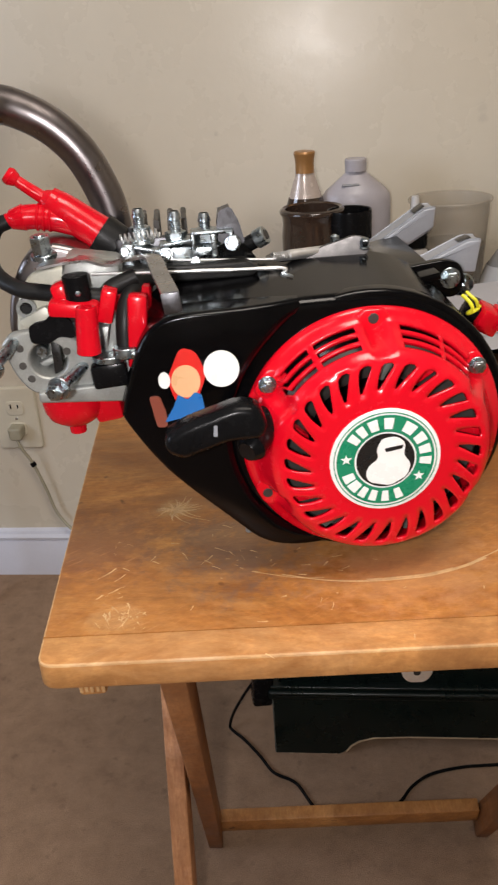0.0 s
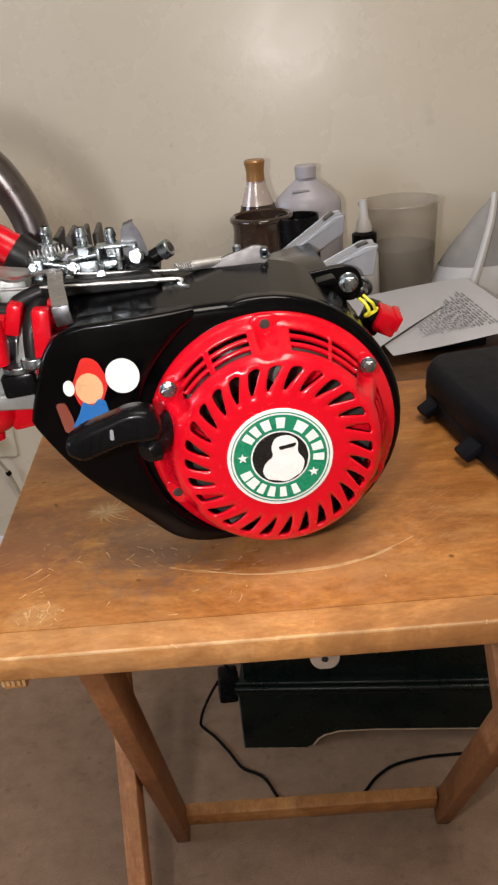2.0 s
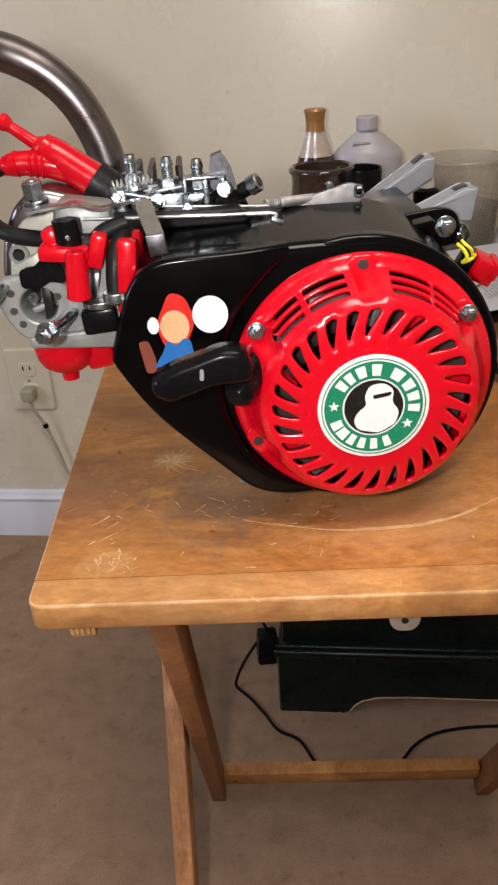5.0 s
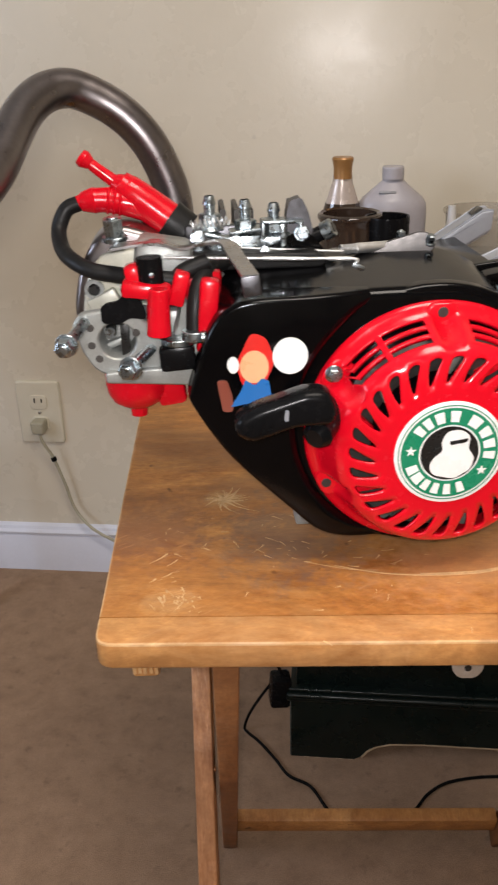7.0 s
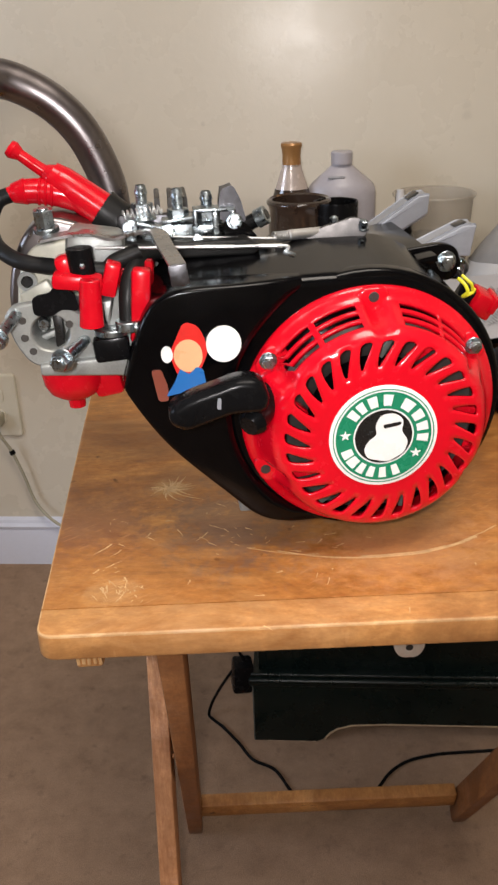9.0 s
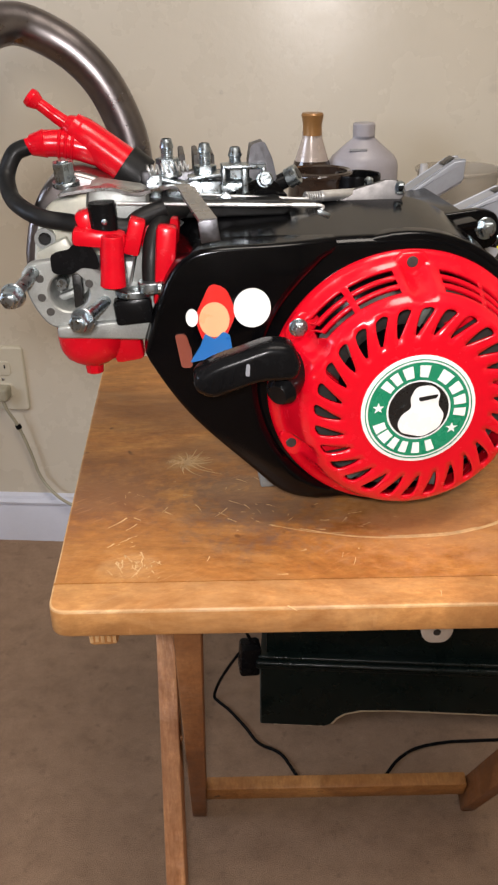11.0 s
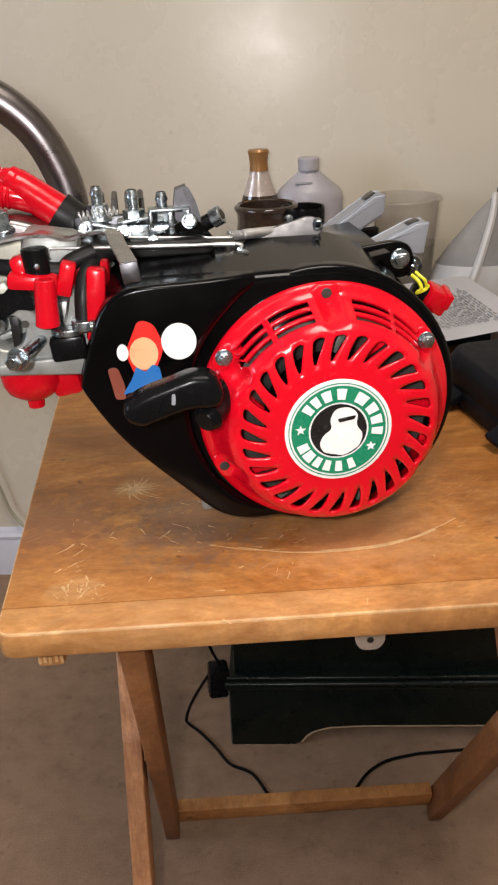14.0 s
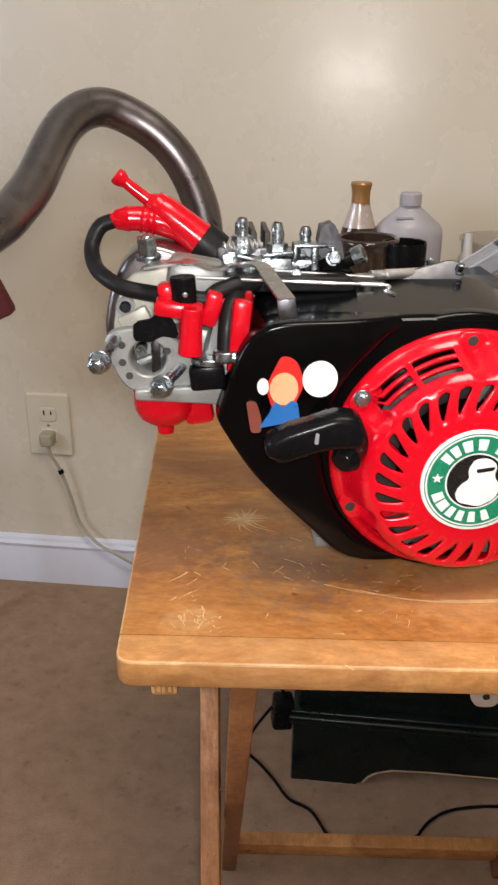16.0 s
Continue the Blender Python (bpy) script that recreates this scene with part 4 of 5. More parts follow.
part("bolt", hex_bolt(P(82, 97, 219), P(82, 89, 219), 6.0 * U, 1.5), ZINC, engine, "zinc-plated hex bolt")
part("bolt", hex_bolt(P(96, 108, 211), P(92, 98, 207), 6.2 * U), ZINC, engine)
sw = box((20 * U, 24 * U, 20 * U), P(104, 66, 185), (12, 28, 0), 0.002)
part("connector", sw, RED_PLASTIC, engine, "red plastic switch connector").matrix_local = SWITCH_AT
part("connector_cap", box((6 * U, 25 * U, 14 * U), P(112, 63, 186), (12, 25, 0), 0.001), RED_PLASTIC, engine).matrix_local = SWITCH_AT
part("switch_body", box((16 * U, 26 * U, 26 * U), P(94, 76, 186), (12, 25, 0), 0.003), BLACK_PLASTIC, engine).matrix_local = SWITCH_AT
part("yellow_wire", tube([P(80, 60, 209), P(84, 54, 205), P(86.5, 52, 199), P(84, 56, 194), P(92, 58, 196), P(96, 62, 198)], 1.6 * U, 8), YELLOW, engine).matrix_local = SWITCH_AT
part("yellow_wire", tube([P(84, 62, 211), P(87, 58, 208), P(91, 56, 204), P(94, 60, 196)], 1.4 * U, 8), YELLOW, engine).matrix_local = SWITCH_AT

# grey channel brackets behind the shroud
def bracket(pts, name, d0, d1, t):
    return part(name, slab(round_outline(O(pts), 2 * U), d0 * U, d1 * U, 1.2 * U, back=1 * U), BRACKET, engine, "grey metal channel bracket")


FAR_BRACKET, NEAR_BRACKET = Matrix.Translation(P(6, 30, -5)), Matrix.Translation(P(5, 20, -4))
bracket([(30, 221), (50, 214), (97, 241), (98, 259), (87, 258)], "tank_bracket", 190, 194, 2).matrix_local = FAR_BRACKET
bracket([(30, 221), (87, 258), (98, 259), (98, 255.5), (88, 254.5), (36, 221)], "tank_bracket_lip", 194, 216, 2).matrix_local = FAR_BRACKET
bracket([(32, 216), (50, 211), (97, 238), (97, 242), (50, 215), (34, 220)], "tank_bracket_lip", 194, 214, 2).matrix_local = FAR_BRACKET
# thin black plate laid on for the dark of an open slot
part("bracket_slot_plate", box((12 * U, 16 * U, 1 * U), P(84, 205, 257.2), (0, -33, 0), 0.0003), INK, engine).matrix_local = FAR_BRACKET
bracket([(52, 229), (74, 224), (104, 222), (108, 249), (97, 249), (70, 237)], "tank_bracket", 92, 96, 2).matrix_local = NEAR_BRACKET
bracket([(52, 229), (70, 237), (97, 249), (108, 249), (108, 246), (98, 245.5), (72, 233.5)], "tank_bracket_lip", 96, 116, 2).matrix_local = NEAR_BRACKET
# the nearer slot's darkness, again a black plate
part("bracket_slot_plate", box((11 * U, 13 * U, 1 * U), P(96, 106, 248.7), (0, -20, 0), 0.0003), INK, engine).matrix_local = NEAR_BRACKET
part("bracket_foot", box((40 * U, 150 * U, 6 * U), P(48, 150, 224), (0, -10, 0), 0.001), BLACK, engine)

# governor linkage and throttle plate on top
bed = slab(round_outline(O([(-196, 240), (-86, 240), (-80, 246), (-90, 252), (-196, 254)]), 3 * U), 74 * U, 150 * U, 2 * U)
part("control_plate", bed, RUBBER, engine, "black control plate")
part("valley_plate", slab(round_outline(O([(-140, 246), (-104, 264), (-92, 262), (-82, 250), (-82, 246)]), 4 * U), 96 * U, 99 * U, 0.8 * U), BLACK, engine)
for x, d, z, h in ((-174, 108, 268, 26), (-145, 108, 262, 28), (-121, 112, 262, 24)):
    stud = rod(P(x, d, z - 3), P(x, d, z + h), 4.2 * U, seg=16)
    hexagon(P(x, d, z + 1), P(x, d, z + 12), 9.0 * U, stud)
    rod(P(x, d, z - 1.5), P(x, d, z + 1.5), 11.5 * U, 10.5 * U, into=stud)
    for k in range(5):
        rod(P(x, d, z + 12.6 + k * 1.5), P(x, d, z + 13.4 + k * 1.5), 4.9 * U, into=stud)
    rod(P(x, d, z + h - 7), P(x, d, z + h), 5.6 * U, 4.0 * U, 16, into=stud)
    part("stud", stud, ZINC, engine, "zinc-plated stud with a nut")
part("link_plate", box((38 * U, 16 * U, 3 * U), P(-170, 98, 264), (0, 14, 0), 0.0006), ZINC, engine)
part("link_plate", box((26 * U, 18 * U, 3 * U), P(-146, 100, 267), (0, -6, 0), 0.0006), ZINC, engine)
part("nut", hex_bolt(P(-154, 90, 259), P(-154, 84, 260), 4.4 * U, 1.3), ZINC, engine)
part("clevis", box((5 * U, 10 * U, 22 * U), P(-115, 97, 263), (0, 0, 0), 0.001), ZINC, engine)
# added dark block that fills the gaps between the studs with shade
part("stud_gap_filler", box((96 * U, 10 * U, 22 * U), P(-148, 118, 258), (0, 1, 0), 0.003), DARK_STEEL, engine, "dark block filling the gaps behind the governor studs")
part("spring", coil(P(-190, 100, 272), P(-158, 100, 275), 3.4 * U, 9, 0.8 * U), WIRE, engine)
part("clip_block", box((9 * U, 20 * U, 24 * U), P(-184, 98, 258), (0, 6, 0), 0.001), ZINC, engine)
part("link_block", box((26 * U, 18 * U, 9 * U), P(-163, 100, 258), (0, -18, 0), 0.002), ZINC, engine)
part("spacer_block", box((20 * U, 22 * U, 20 * U), P(-143, 104, 254), (0, 0, 0), 0.002), ZINC, engine, "blue-tinted zinc spacer")
clip = box((34 * U, 18 * U, 3 * U), P(-116, 98, 274), (0, 0, 0), 0.0008)
box((3 * U, 18 * U, 14 * U), P(-131.4, 98, 267.5), (0, 0, 0), 0.0008, into=clip)
box((3 * U, 18 * U, 14 * U), P(-100.6, 98, 267.5), (0, 0, 0), 0.0008, into=clip)
part("throttle_bracket", clip, ZINC, engine, "bright zinc throttle bracket")
part("pivot_block", box((30 * U, 16 * U, 12 * U), P(-120, 104, 256), (0, 0, 0), 0.002), ZINC, engine)
ears = slab(round_outline(O([(-108, 262), (-111, 276), (-109, 288), (-100, 291), (-94, 279), (-90, 262)]), 3 * U), 99 * U, 101.5 * U, 0.8 * U)
slab(round_outline(O([(-111, 264), (-111, 276), (-109, 288), (-106.5, 288), (-108.5, 276), (-108.5, 264)][::-1]), 1 * U), 100 * U, 122 * U, 0, into=ears)
slab(round_outline(O([(-109, 288), (-100, 291), (-100, 288.6), (-108.6, 285.6)][::-1]), 1 * U), 100 * U, 118 * U, 0, into=ears)
part("throttle_lever", ears, DARK_STEEL, engine, "dark steel throttle lever")
for x, d, z, r in ((-100, 92, 264, 6.6), (-158, 92, 250, 5.5), (-131, 90, 250, 6), (-186, 90, 264, 5)):
    part("screw", hex_bolt(P(x, d, z), P(x, d - 9, z + 2), 0.78 * r * U, 1.25), ZINC, engine, "zinc-plated screw")
part("cable_stop", rod(P(-98, 112, 252), P(-76, 115, 261.5), 6.5 * U), BLACK_PLASTIC, engine, "black cable stop with a steel collar")
collar = rod(P(-79, 115, 260), P(-71, 112, 264.5), 8.0 * U)
part("collar", collar, ZINC, engine)
# black disc for the shade inside the collar
part("collar_bore_disc", rod(P(-71.4, 112.1, 264.3), P(-70.4, 111.6, 264.9), 4.4 * U), INK, engine)
part("governor_rod", tube([P(-212, 58, 256), P(-165, 52, 255), P(-110, 45, 254), P(-67, 40, 253.5), P(-65, 40, 249)], 1.3 * U, 8), WIRE, engine)
part("governor_rod", tube([P(-156, 88, 255.5), P(-110, 88, 252), P(-66, 88, 249)], 1.1 * U, 8), WIRE, engine)
part("governor_link", rod(P(-136, 48.5, 254.5), P(-104, 44.3, 253.9), 1.6 * U), WIRE, engine, "bright steel governor link")
part("link_tab", box((10 * U, 3 * U, 4 * U), P(-63, 38.5, 247.5), (0, 25, 0), 0.0006), ZINC, engine)
part("link_sleeve", rod(P(-86, 42, 253.8), P(-68, 40, 253.5), 1.7 * U), WIRE, engine)
part("spring", coil(P(-68, 92, 250), P(-54, 96, 249.5), 3.2 * U, 7, 0.75 * U), WIRE, engine)
part("link_sleeve", rod(P(-55, 95.5, 249.5), P(-14, 112, 247.5), 4.3 * U), WIRE, engine)
part("link_end", hex_bolt(P(-13, 113, 245), P(-13, 113, 259), 3.3 * U), ZINC, engine)
arm = slab(dense(round_outline(O([(-64, 246), (-40, 243), (-20, 243), (0, 244), (11, 248), (16, 254), (12, 261), (2, 263), (-10, 260), (-24, 257), (-42, 251), (-62, 250)]), 4 * U), 3 * U), 101 * U, 103.5 * U, 0.8 * U)
for v in arm.verts:                                        # it lies tipped well back
    v.co.y += (v.co.z - 252 * U) * 0.6
    v.co.z -= 4 * U
part("governor_arm", arm, DARK_STEEL, engine, "grey steel governor arm")
part("arm_bolt", hex_bolt(P(10, 104, 249), P(10, 101, 257), 3.4 * U, 1.3), ZINC, engine)
lev = bmesh.new()
pts = smooth_path([P(-252, 70, 263), P(-232, 66, 266), P(-214, 62, 267), P(-198, 58, 263), P(-181, 54, 266.5), P(-164, 42, 269), P(-158, 6, 266), P(-151, -36, 261.5)], 6)
prev = None
for i, c in enumerate(pts):
    w2 = (6 + 7 * max(0.0, 1 - i / 16)) * U
    d2 = (pts[min(i + 1, len(pts) - 1)] - pts[max(i - 1, 0)]).normalized()
    s2 = Vector((0, 0, 1)).cross(d2).normalized()
    up = d2.cross(s2)
    q = [lev.verts.new(c + s2 * w2 + up * U), lev.verts.new(c - s2 * w2 + up * U), lev.verts.new(c - s2 * w2 - up * U), lev.verts.new(c + s2 * w2 - up * U)]
    if prev:
        for k in range(4):
            lev.faces.new((prev[k], prev[(k + 1) % 4], q[(k + 1) % 4], q[k]))
    else:
        lev.faces.new(q)
    prev = q
lev.faces.new(prev[::-1])
bmesh.ops.recalc_face_normals(lev, faces=lev.faces)
control = part("control_lever", lev, STEEL, engine, "bent flat steel control lever", 30)
# darker than its lever: the reflected dark floor is put into its colour
part("dark_lever_tab", box((12.5 * U, 2.4 * U, 14 * U), P(-150.5, -37, 255), (0, -8, 0), 0.0005), DARK_STEEL, control)

# valve cover and head
vc = slab(dense(round_outline(O([(-291, 204), (-285, 178), (-250, 170), (-205, 176), (-200, 250), (-222, 268), (-250, 276), (-270, 264), (-284, 238)]), 16 * U), 4 * U), 96 * U, 140 * U, 6 * U)
part("valve_cover", vc, PIPE, engine, "dull steel valve cover")
gk = slab(dense(round_outline(O([(-283, 202), (-279, 182), (-250, 176), (-208, 180), (-206, 244), (-226, 258), (-265, 254), (-278, 232)]), 12 * U), 4 * U), 90 * U, 97 * U, 3 * U)
head = part("head_face", gk, IVORY, engine, "pale machined head face")
part("stud_hole", lathe([(8 * U, 0), (8 * U, 5 * U), (5 * U, 5 * U), (5 * U, 1 * U), (0, 1 * U)], 20, Matrix.Translation(P(-271, 90, 226)) @ Matrix.Rotation(radians(90), 4, "X"), None, False), ALU, head)
# black disc that paints the bore's inner shade
part("bore_disc", rod(P(-271, 89, 226), P(-271, 85.6, 226), 4.6 * U), INK, head)
part("boss", box((26 * U, 10 * U, 22 * U), P(-262, 88, 212), (0, -25, 0), 0.002), IVORY, head)
part("head_bolt", hex_bolt(P(-251, 92, 264), P(-252, 90, 282), 7.6 * U, 1.35), ZINC, engine, "large zinc-plated head bolt")
part("intake_port", box((46 * U, 44 * U, 40 * U), P(-214, 84, 246), (0, 10, 0), 0.006), ALU, engine)

# carburettor
carb = part("carburettor", box((58 * U, 24 * U, 46 * U), P(-222, 76, 190), (0, 0, 0), 0.006), ALU, engine, "bare cast aluminium carburettor")
fl = dense(round_outline(O([(-285, 212), (-278, 220), (-250, 223), (-228, 214), (-214, 198), (-211, 178), (-224, 168), (-246, 168), (-268, 172), (-278, 188)]), 8 * U), 3 * U)


def pierced(outline, centre, r, d0, d1, throat):
    """A plate with a round bore that runs on into a throat."""
    b = bmesh.new()
    c = Vector(centre)
    rows = []
    for kind, d in (("o", d1), ("o", d0 + 1.5 * U), ("i", d0), (r + 1.2 * U, d0), (r, d0 + 1.2 * U), (r * 0.9, d0 + 10 * U), (r * 0.86, throat)):
        row = []
        for p in outline:
            v = Vector(p) - c
            if kind == "o":
                q = Vector(p)
            elif kind == "i":
                q = c + v * (1 - 1.5 * U / v.length)
            else:
                q = c + v.normalized() * kind
            row.append(b.verts.new((q.x, d, q.y)))
        rows.append(row)
    n = len(outline)
    for a, e in zip(rows, rows[1:]):
        for k in range(n):
            b.faces.new((a[k], a[(k + 1) % n], e[(k + 1) % n], e[k]))
    b.faces.new(rows[-1])
    bmesh.ops.recalc_face_normals(b, faces=b.faces)
    return b


part("body_flange", slab(dense(round_outline(O([(-262, 165), (-186, 160), (-182, 170), (-186, 178), (-262, 174)]), 3 * U), 4 * U), 28 * U, 74 * U, 2 * U), ALU, carb)
part("body_rib", slab(round_outline(O([(-208, 198), (-190, 198), (-198, 236)]), 3 * U), 40 * U, 60 * U, 2 * U), ALU, carb)
part("side_column", box((10 * U, 40 * U, 40 * U), P(-188, 52, 180), (0, 3, 0), 0.002), ALU, carb)
flange = part("air_flange", pierced(fl, (-251 * U, 198 * U), 14.5 * U, 34 * U, 44 * U, 62 * U), ALU, carb)
part("choke_plate", box((7 * U, 1.5 * U, 25 * U), P(-245, 40, 197), (0, 0, 0), 0.0005), INK, carb)
part("jet", rod(P(-257, 58, 201), P(-257, 46, 201), 4.6 * U), ZINC, carb)
part("venturi_rib", box((18 * U, 8 * U, 6 * U), P(-255, 56, 190), (0, -20, 0), 0.002), ALU, carb)
# dark discs on the face, coloured like the shade in drilled holes
for x, z in ((-236, 204), (-271, 209), (-271, 195), (-266, 184)):
    part("flange_hole_disc", rod(P(x, 34.6, z), P(x, 33.6, z), 3.0 * U), FIN_AND_HOLE, carb)
for (x, z), (x2, z2) in (((-274, 214), (-285, 210)), ((-224, 190), (-242, 192))):
    st = rod(P(x, 40, z), P(x2, -25, z2), 4.4 * U, seg=16)
    a, c = Vector(P(x, 40, z)), Vector(P(x2, -25, z2))
    dd = (c - a).normalized()
    hexagon(c - dd * 12 * U, c - dd * 3 * U, 6.8 * U, st)
    rod(c - dd * 14.5 * U, c - dd * 12 * U, 8.6 * U, into=st)
    part("long_stud", st, ZINC, carb, "zinc-plated stud with a nut")
bowl = lathe([(0, -37 * U), (6.6 * U, -37 * U), (7.4 * U, -30 * U), (14 * U, -27 * U), (21 * U, -22 * U), (24.6 * U, -15 * U), (25.6 * U, -8 * U), (25.6 * U, 1 * U), (0, 1 * U)], 36, Matrix.Translation(P(-240, 56, 164)), None, False)
box((24 * U, 20 * U, 30 * U), P(-213, 54, 152), (0, -8, 0), 0.004, into=bowl)
box((34 * U, 14 * U, 18 * U), P(-222, 56, 154), (0, 0, 0), 0.004, into=bowl)
hexagon(P(-240, 54, 134), P(-240, 54, 127), 6 * U, bowl)
part("float_bowl", bowl, RED_PLASTIC, carb, "red float bowl")
rc = box((38 * U, 26 * U, 12 * U), P(-226, 42, 236), (0, 7, 0), 0.003)
box((17 * U, 20 * U, 36 * U), P(-218, 36, 218), (0, 4, 0), 0.004, into=rc)
rod(P(-216, 25, 240), P(-218, 25, 204), 7.5 * U, 9.4 * U, into=rc)
part("choke_lever", rc, RED_PLASTIC, carb, "red plastic choke lever")
part("choke_tab", box((13 * U, 20 * U, 18 * U), P(-235, 50, 245), (0, -14, 0), 0.003), RED_PLASTIC, carb)
part("choke_tab", box((12 * U, 20 * U, 26 * U), P(-201, 42, 236), (0, 16, 0), 0.002), RED_PLASTIC, carb)
part("insulator", box((34 * U, 24 * U, 50 * U), P(-186, 62, 222), (0, 4, 0), 0.004), RED_PLASTIC, carb, "red plastic insulator block")
part("insulator_wing", box((15 * U, 16 * U, 58 * U), P(-180, 32, 216), (0, 6, 0), 0.003), RED_PLASTIC, carb)
part("black_lever", slab(round_outline(O([(-260, 214), (-260, 226), (-248, 228), (-240, 236), (-230, 226), (-228, 216), (-240, 218), (-248, 213)]), 3 * U), 32 * U, 42 * U, 1.5 * U), BLACK_PLASTIC, carb)
part("solenoid", box((28 * U, 26 * U, 20 * U), P(-205, 36, 184), (0, -4, 0), 0.003), BLACK_PLASTIC, carb, "black fuel valve body")
part("valve_ring", rod(P(-204, 36, 194), P(-204, 36, 199), 14 * U, seg=24), ZINC, carb)
part("fuel_hose", tube([P(-158, 86, 246), P(-174, 66, 246), P(-185, 44, 238), P(-189.5, 35, 222), P(-191, 31, 198)], 6.8 * U, 16), RUBBER, carb, "black rubber fuel hose")
part("hose_clamp", rod(P(-191, 28, 206), P(-191, 28, 198), 9.6 * U, seg=24), ZINC, carb, "zinc hose clamp")
part("clamp_screw", hex_bolt(P(-186, 22, 202), P(-170, 20, 201), 4 * U, 1.3), ZINC, carb)
part("throttle_post", rod(P(-222, 44, 238), P(-223, 44, 260), 10 * U), BLACK_PLASTIC, carb)
part("throttle_screw", hex_bolt(P(-221, 36, 248), P(-221, 33, 248), 2.0 * U, 1.2), ZINC, carb)
part("vent_hose", tube([P(-230, 52, 244), P(-206, 50, 240), P(-196, 52, 246), P(-178, 56, 252)], 7 * U, 14), RUBBER, carb)

# spark plug cap and lead
cap = tube([P(-203, 133, 267), P(-214, 134, 276), P(-236, 136, 293), P(-243, 137, 298), P(-248, 137, 302)], (16.0 * U, 11.5 * U), 20)
rod(P(-246, 136.8, 300.5), P(-252, 136.5, 305), 10.5 * U, 6.5 * U, 20, into=cap)
cap = part("plug_cap", cap, RED_PLASTIC, engine, "glossy red spark plug cap", 50)
stem = tube([P(-249, 136, 302.5), P(-256, 136, 307.5), P(-263, 136, 313), P(-271, 136, 319.5)], (5.6 * U, 4.7 * U), 16)
rod(P(-270, 136, 318.7), P(-275, 136, 322.5), 5.4 * U, 7.4 * U, into=stem)
rod(P(-274.5, 136, 322), P(-278, 136, 325), 7.6 * U, 6.6 * U, into=stem)
part("cap_stem", stem, RED_PLASTIC, cap, sharp=50)
branch = tube([P(-228, 134, 282), P(-244, 133, 287), P(-258, 133, 289.5), P(-270, 132, 290)], (11.0 * U, 10.2 * U), 18)
rod(P(-268, 132, 290), P(-280, 132, 289), 11.0 * U, 8.2 * U, into=branch)
for k in range(3):
    rod(P(-246 - 5 * k, 133, 287.4 + 0.8 * k), P(-248.5 - 5 * k, 133, 287.8 + 0.8 * k), 11.6 * U, 11.4 * U, into=branch)
rod(P(-279, 132, 289), P(-288, 132, 287), 6.4 * U, 5.6 * U, into=branch)
part("cap_branch", branch, RED_PLASTIC, cap, sharp=50)
part("cap_seal", rod(P(-209, 134, 271.5), P(-194, 132, 260), 18.2 * U, 17.4 * U, seg=28), RUBBER, engine, "black rubber cap seal")
part("spark_plug", rod(P(-193, 132, 259), P(-180, 130, 248), 8 * U), WHITE, engine)
part("plug_lead", tube([P(-282, 132, 288), P(-293, 131, 283), P(-300, 126, 268), P(-296, 108, 255), P(-285, 88, 249), P(-270, 76, 244), P(-252, 72, 241), P(-236, 66, 240), P(-224, 58, 240)], 6.6 * U, 16), RUBBER, engine, "black rubber ignition lead")

# exhaust header
part("exhaust_pipe", tube([P(-203, 222, 232), P(-204, 222, 272), P(-212, 222, 301), P(-226, 221, 329), P(-246, 220, 351), P(-269, 217, 366), P(-290, 210, 374), P(-308, 196, 372), P(-322, 172, 361),
                           P(-331, 144, 344), P(-340, 105, 321), P(-351, 70, 305), P(-360, 44, 297), P(-384, 6, 286), P(-420, -30, 280), P(-470, -60, 278)], 16.6 * U, 32, 8, hollow=0.0015), PIPE, engine, "raw bent steel exhaust header pipe", 50)
part("exhaust_flange", slab(round_outline(O([(-232, 226), (-176, 226), (-176, 238), (-232, 238)]), 4 * U), 196 * U, 248 * U, 1 * U), STEEL, engine)


# ---- things on the chest ----
def bottle(name, at, profile, material, label, squash=1.0, turn=0):
    ob = thing(name, pose(*at, 0, 0, turn), label, "bottle")
    part("body", lathe(profile, 36, Matrix.Diagonal((1, squash, 1, 1)), None, False), material, ob)
    return ob


lotion = bottle("lotion_bottle", (0.073, 1.335, SHELF), [(0, 0), (0.028, 0), (0.031, 0.004), (0.031, 0.13), (0.029, 0.155), (0.022, 0.178), (0.0155, 0.198), (0.0145, 0.209), (0, 0.209)], PEARL,
                "pearly pump bottle with a bronze screw cap", 0.75)
part("cap", lathe([(0, 0.204), (0.0145, 0.204), (0.0138, 0.217), (0.0150, 0.226), (0.0165, 0.232), (0.0150, 0.235), (0, 0.2355)], 28, Matrix(), None, False), GOLD, lotion, "bronze-coloured flared cap")
# dark band round the upper body
part("dark_band", lathe([(0.0312, 0.10), (0.0314, 0.104), (0.0314, 0.131), (0.0297, 0.156), (0.0263, 0.168)], 24, Matrix.Diagonal((1, 0.76, 1, 1)), None, False), DARK_GLASS, lotion)
alcohol = bottle("plastic_bottle", (0.151, 1.345, SHELF), [(0, 0), (0.050, 0), (0.0535, 0.005), (0.0535, 0.156), (0.0520, 0.165), (0.0465, 0.173), (0.0225, 0.193), (0.0165, 0.198), (0.0150, 0.206), (0, 0.206)], MILKY,
                 "milky plastic bottle with a pale screw cap", 0.6)
part("cap", lathe([(0, 0.201), (0.0165, 0.201), (0.0165, 0.217), (0.015, 0.219), (0, 0.219)], 28, Matrix(), None, False), MILKY, alcohol)
part("print_bar", box((0.026, 0.002, 0.004), (-0.010, -0.0210, 0.183), (-60, 0, 0), 0.0003), PRINT, alcohol)

jar = thing("glass_jar", pose(0.077, 1.245, SHELF), "dark brown glass jar with a shiny rim", "jar")
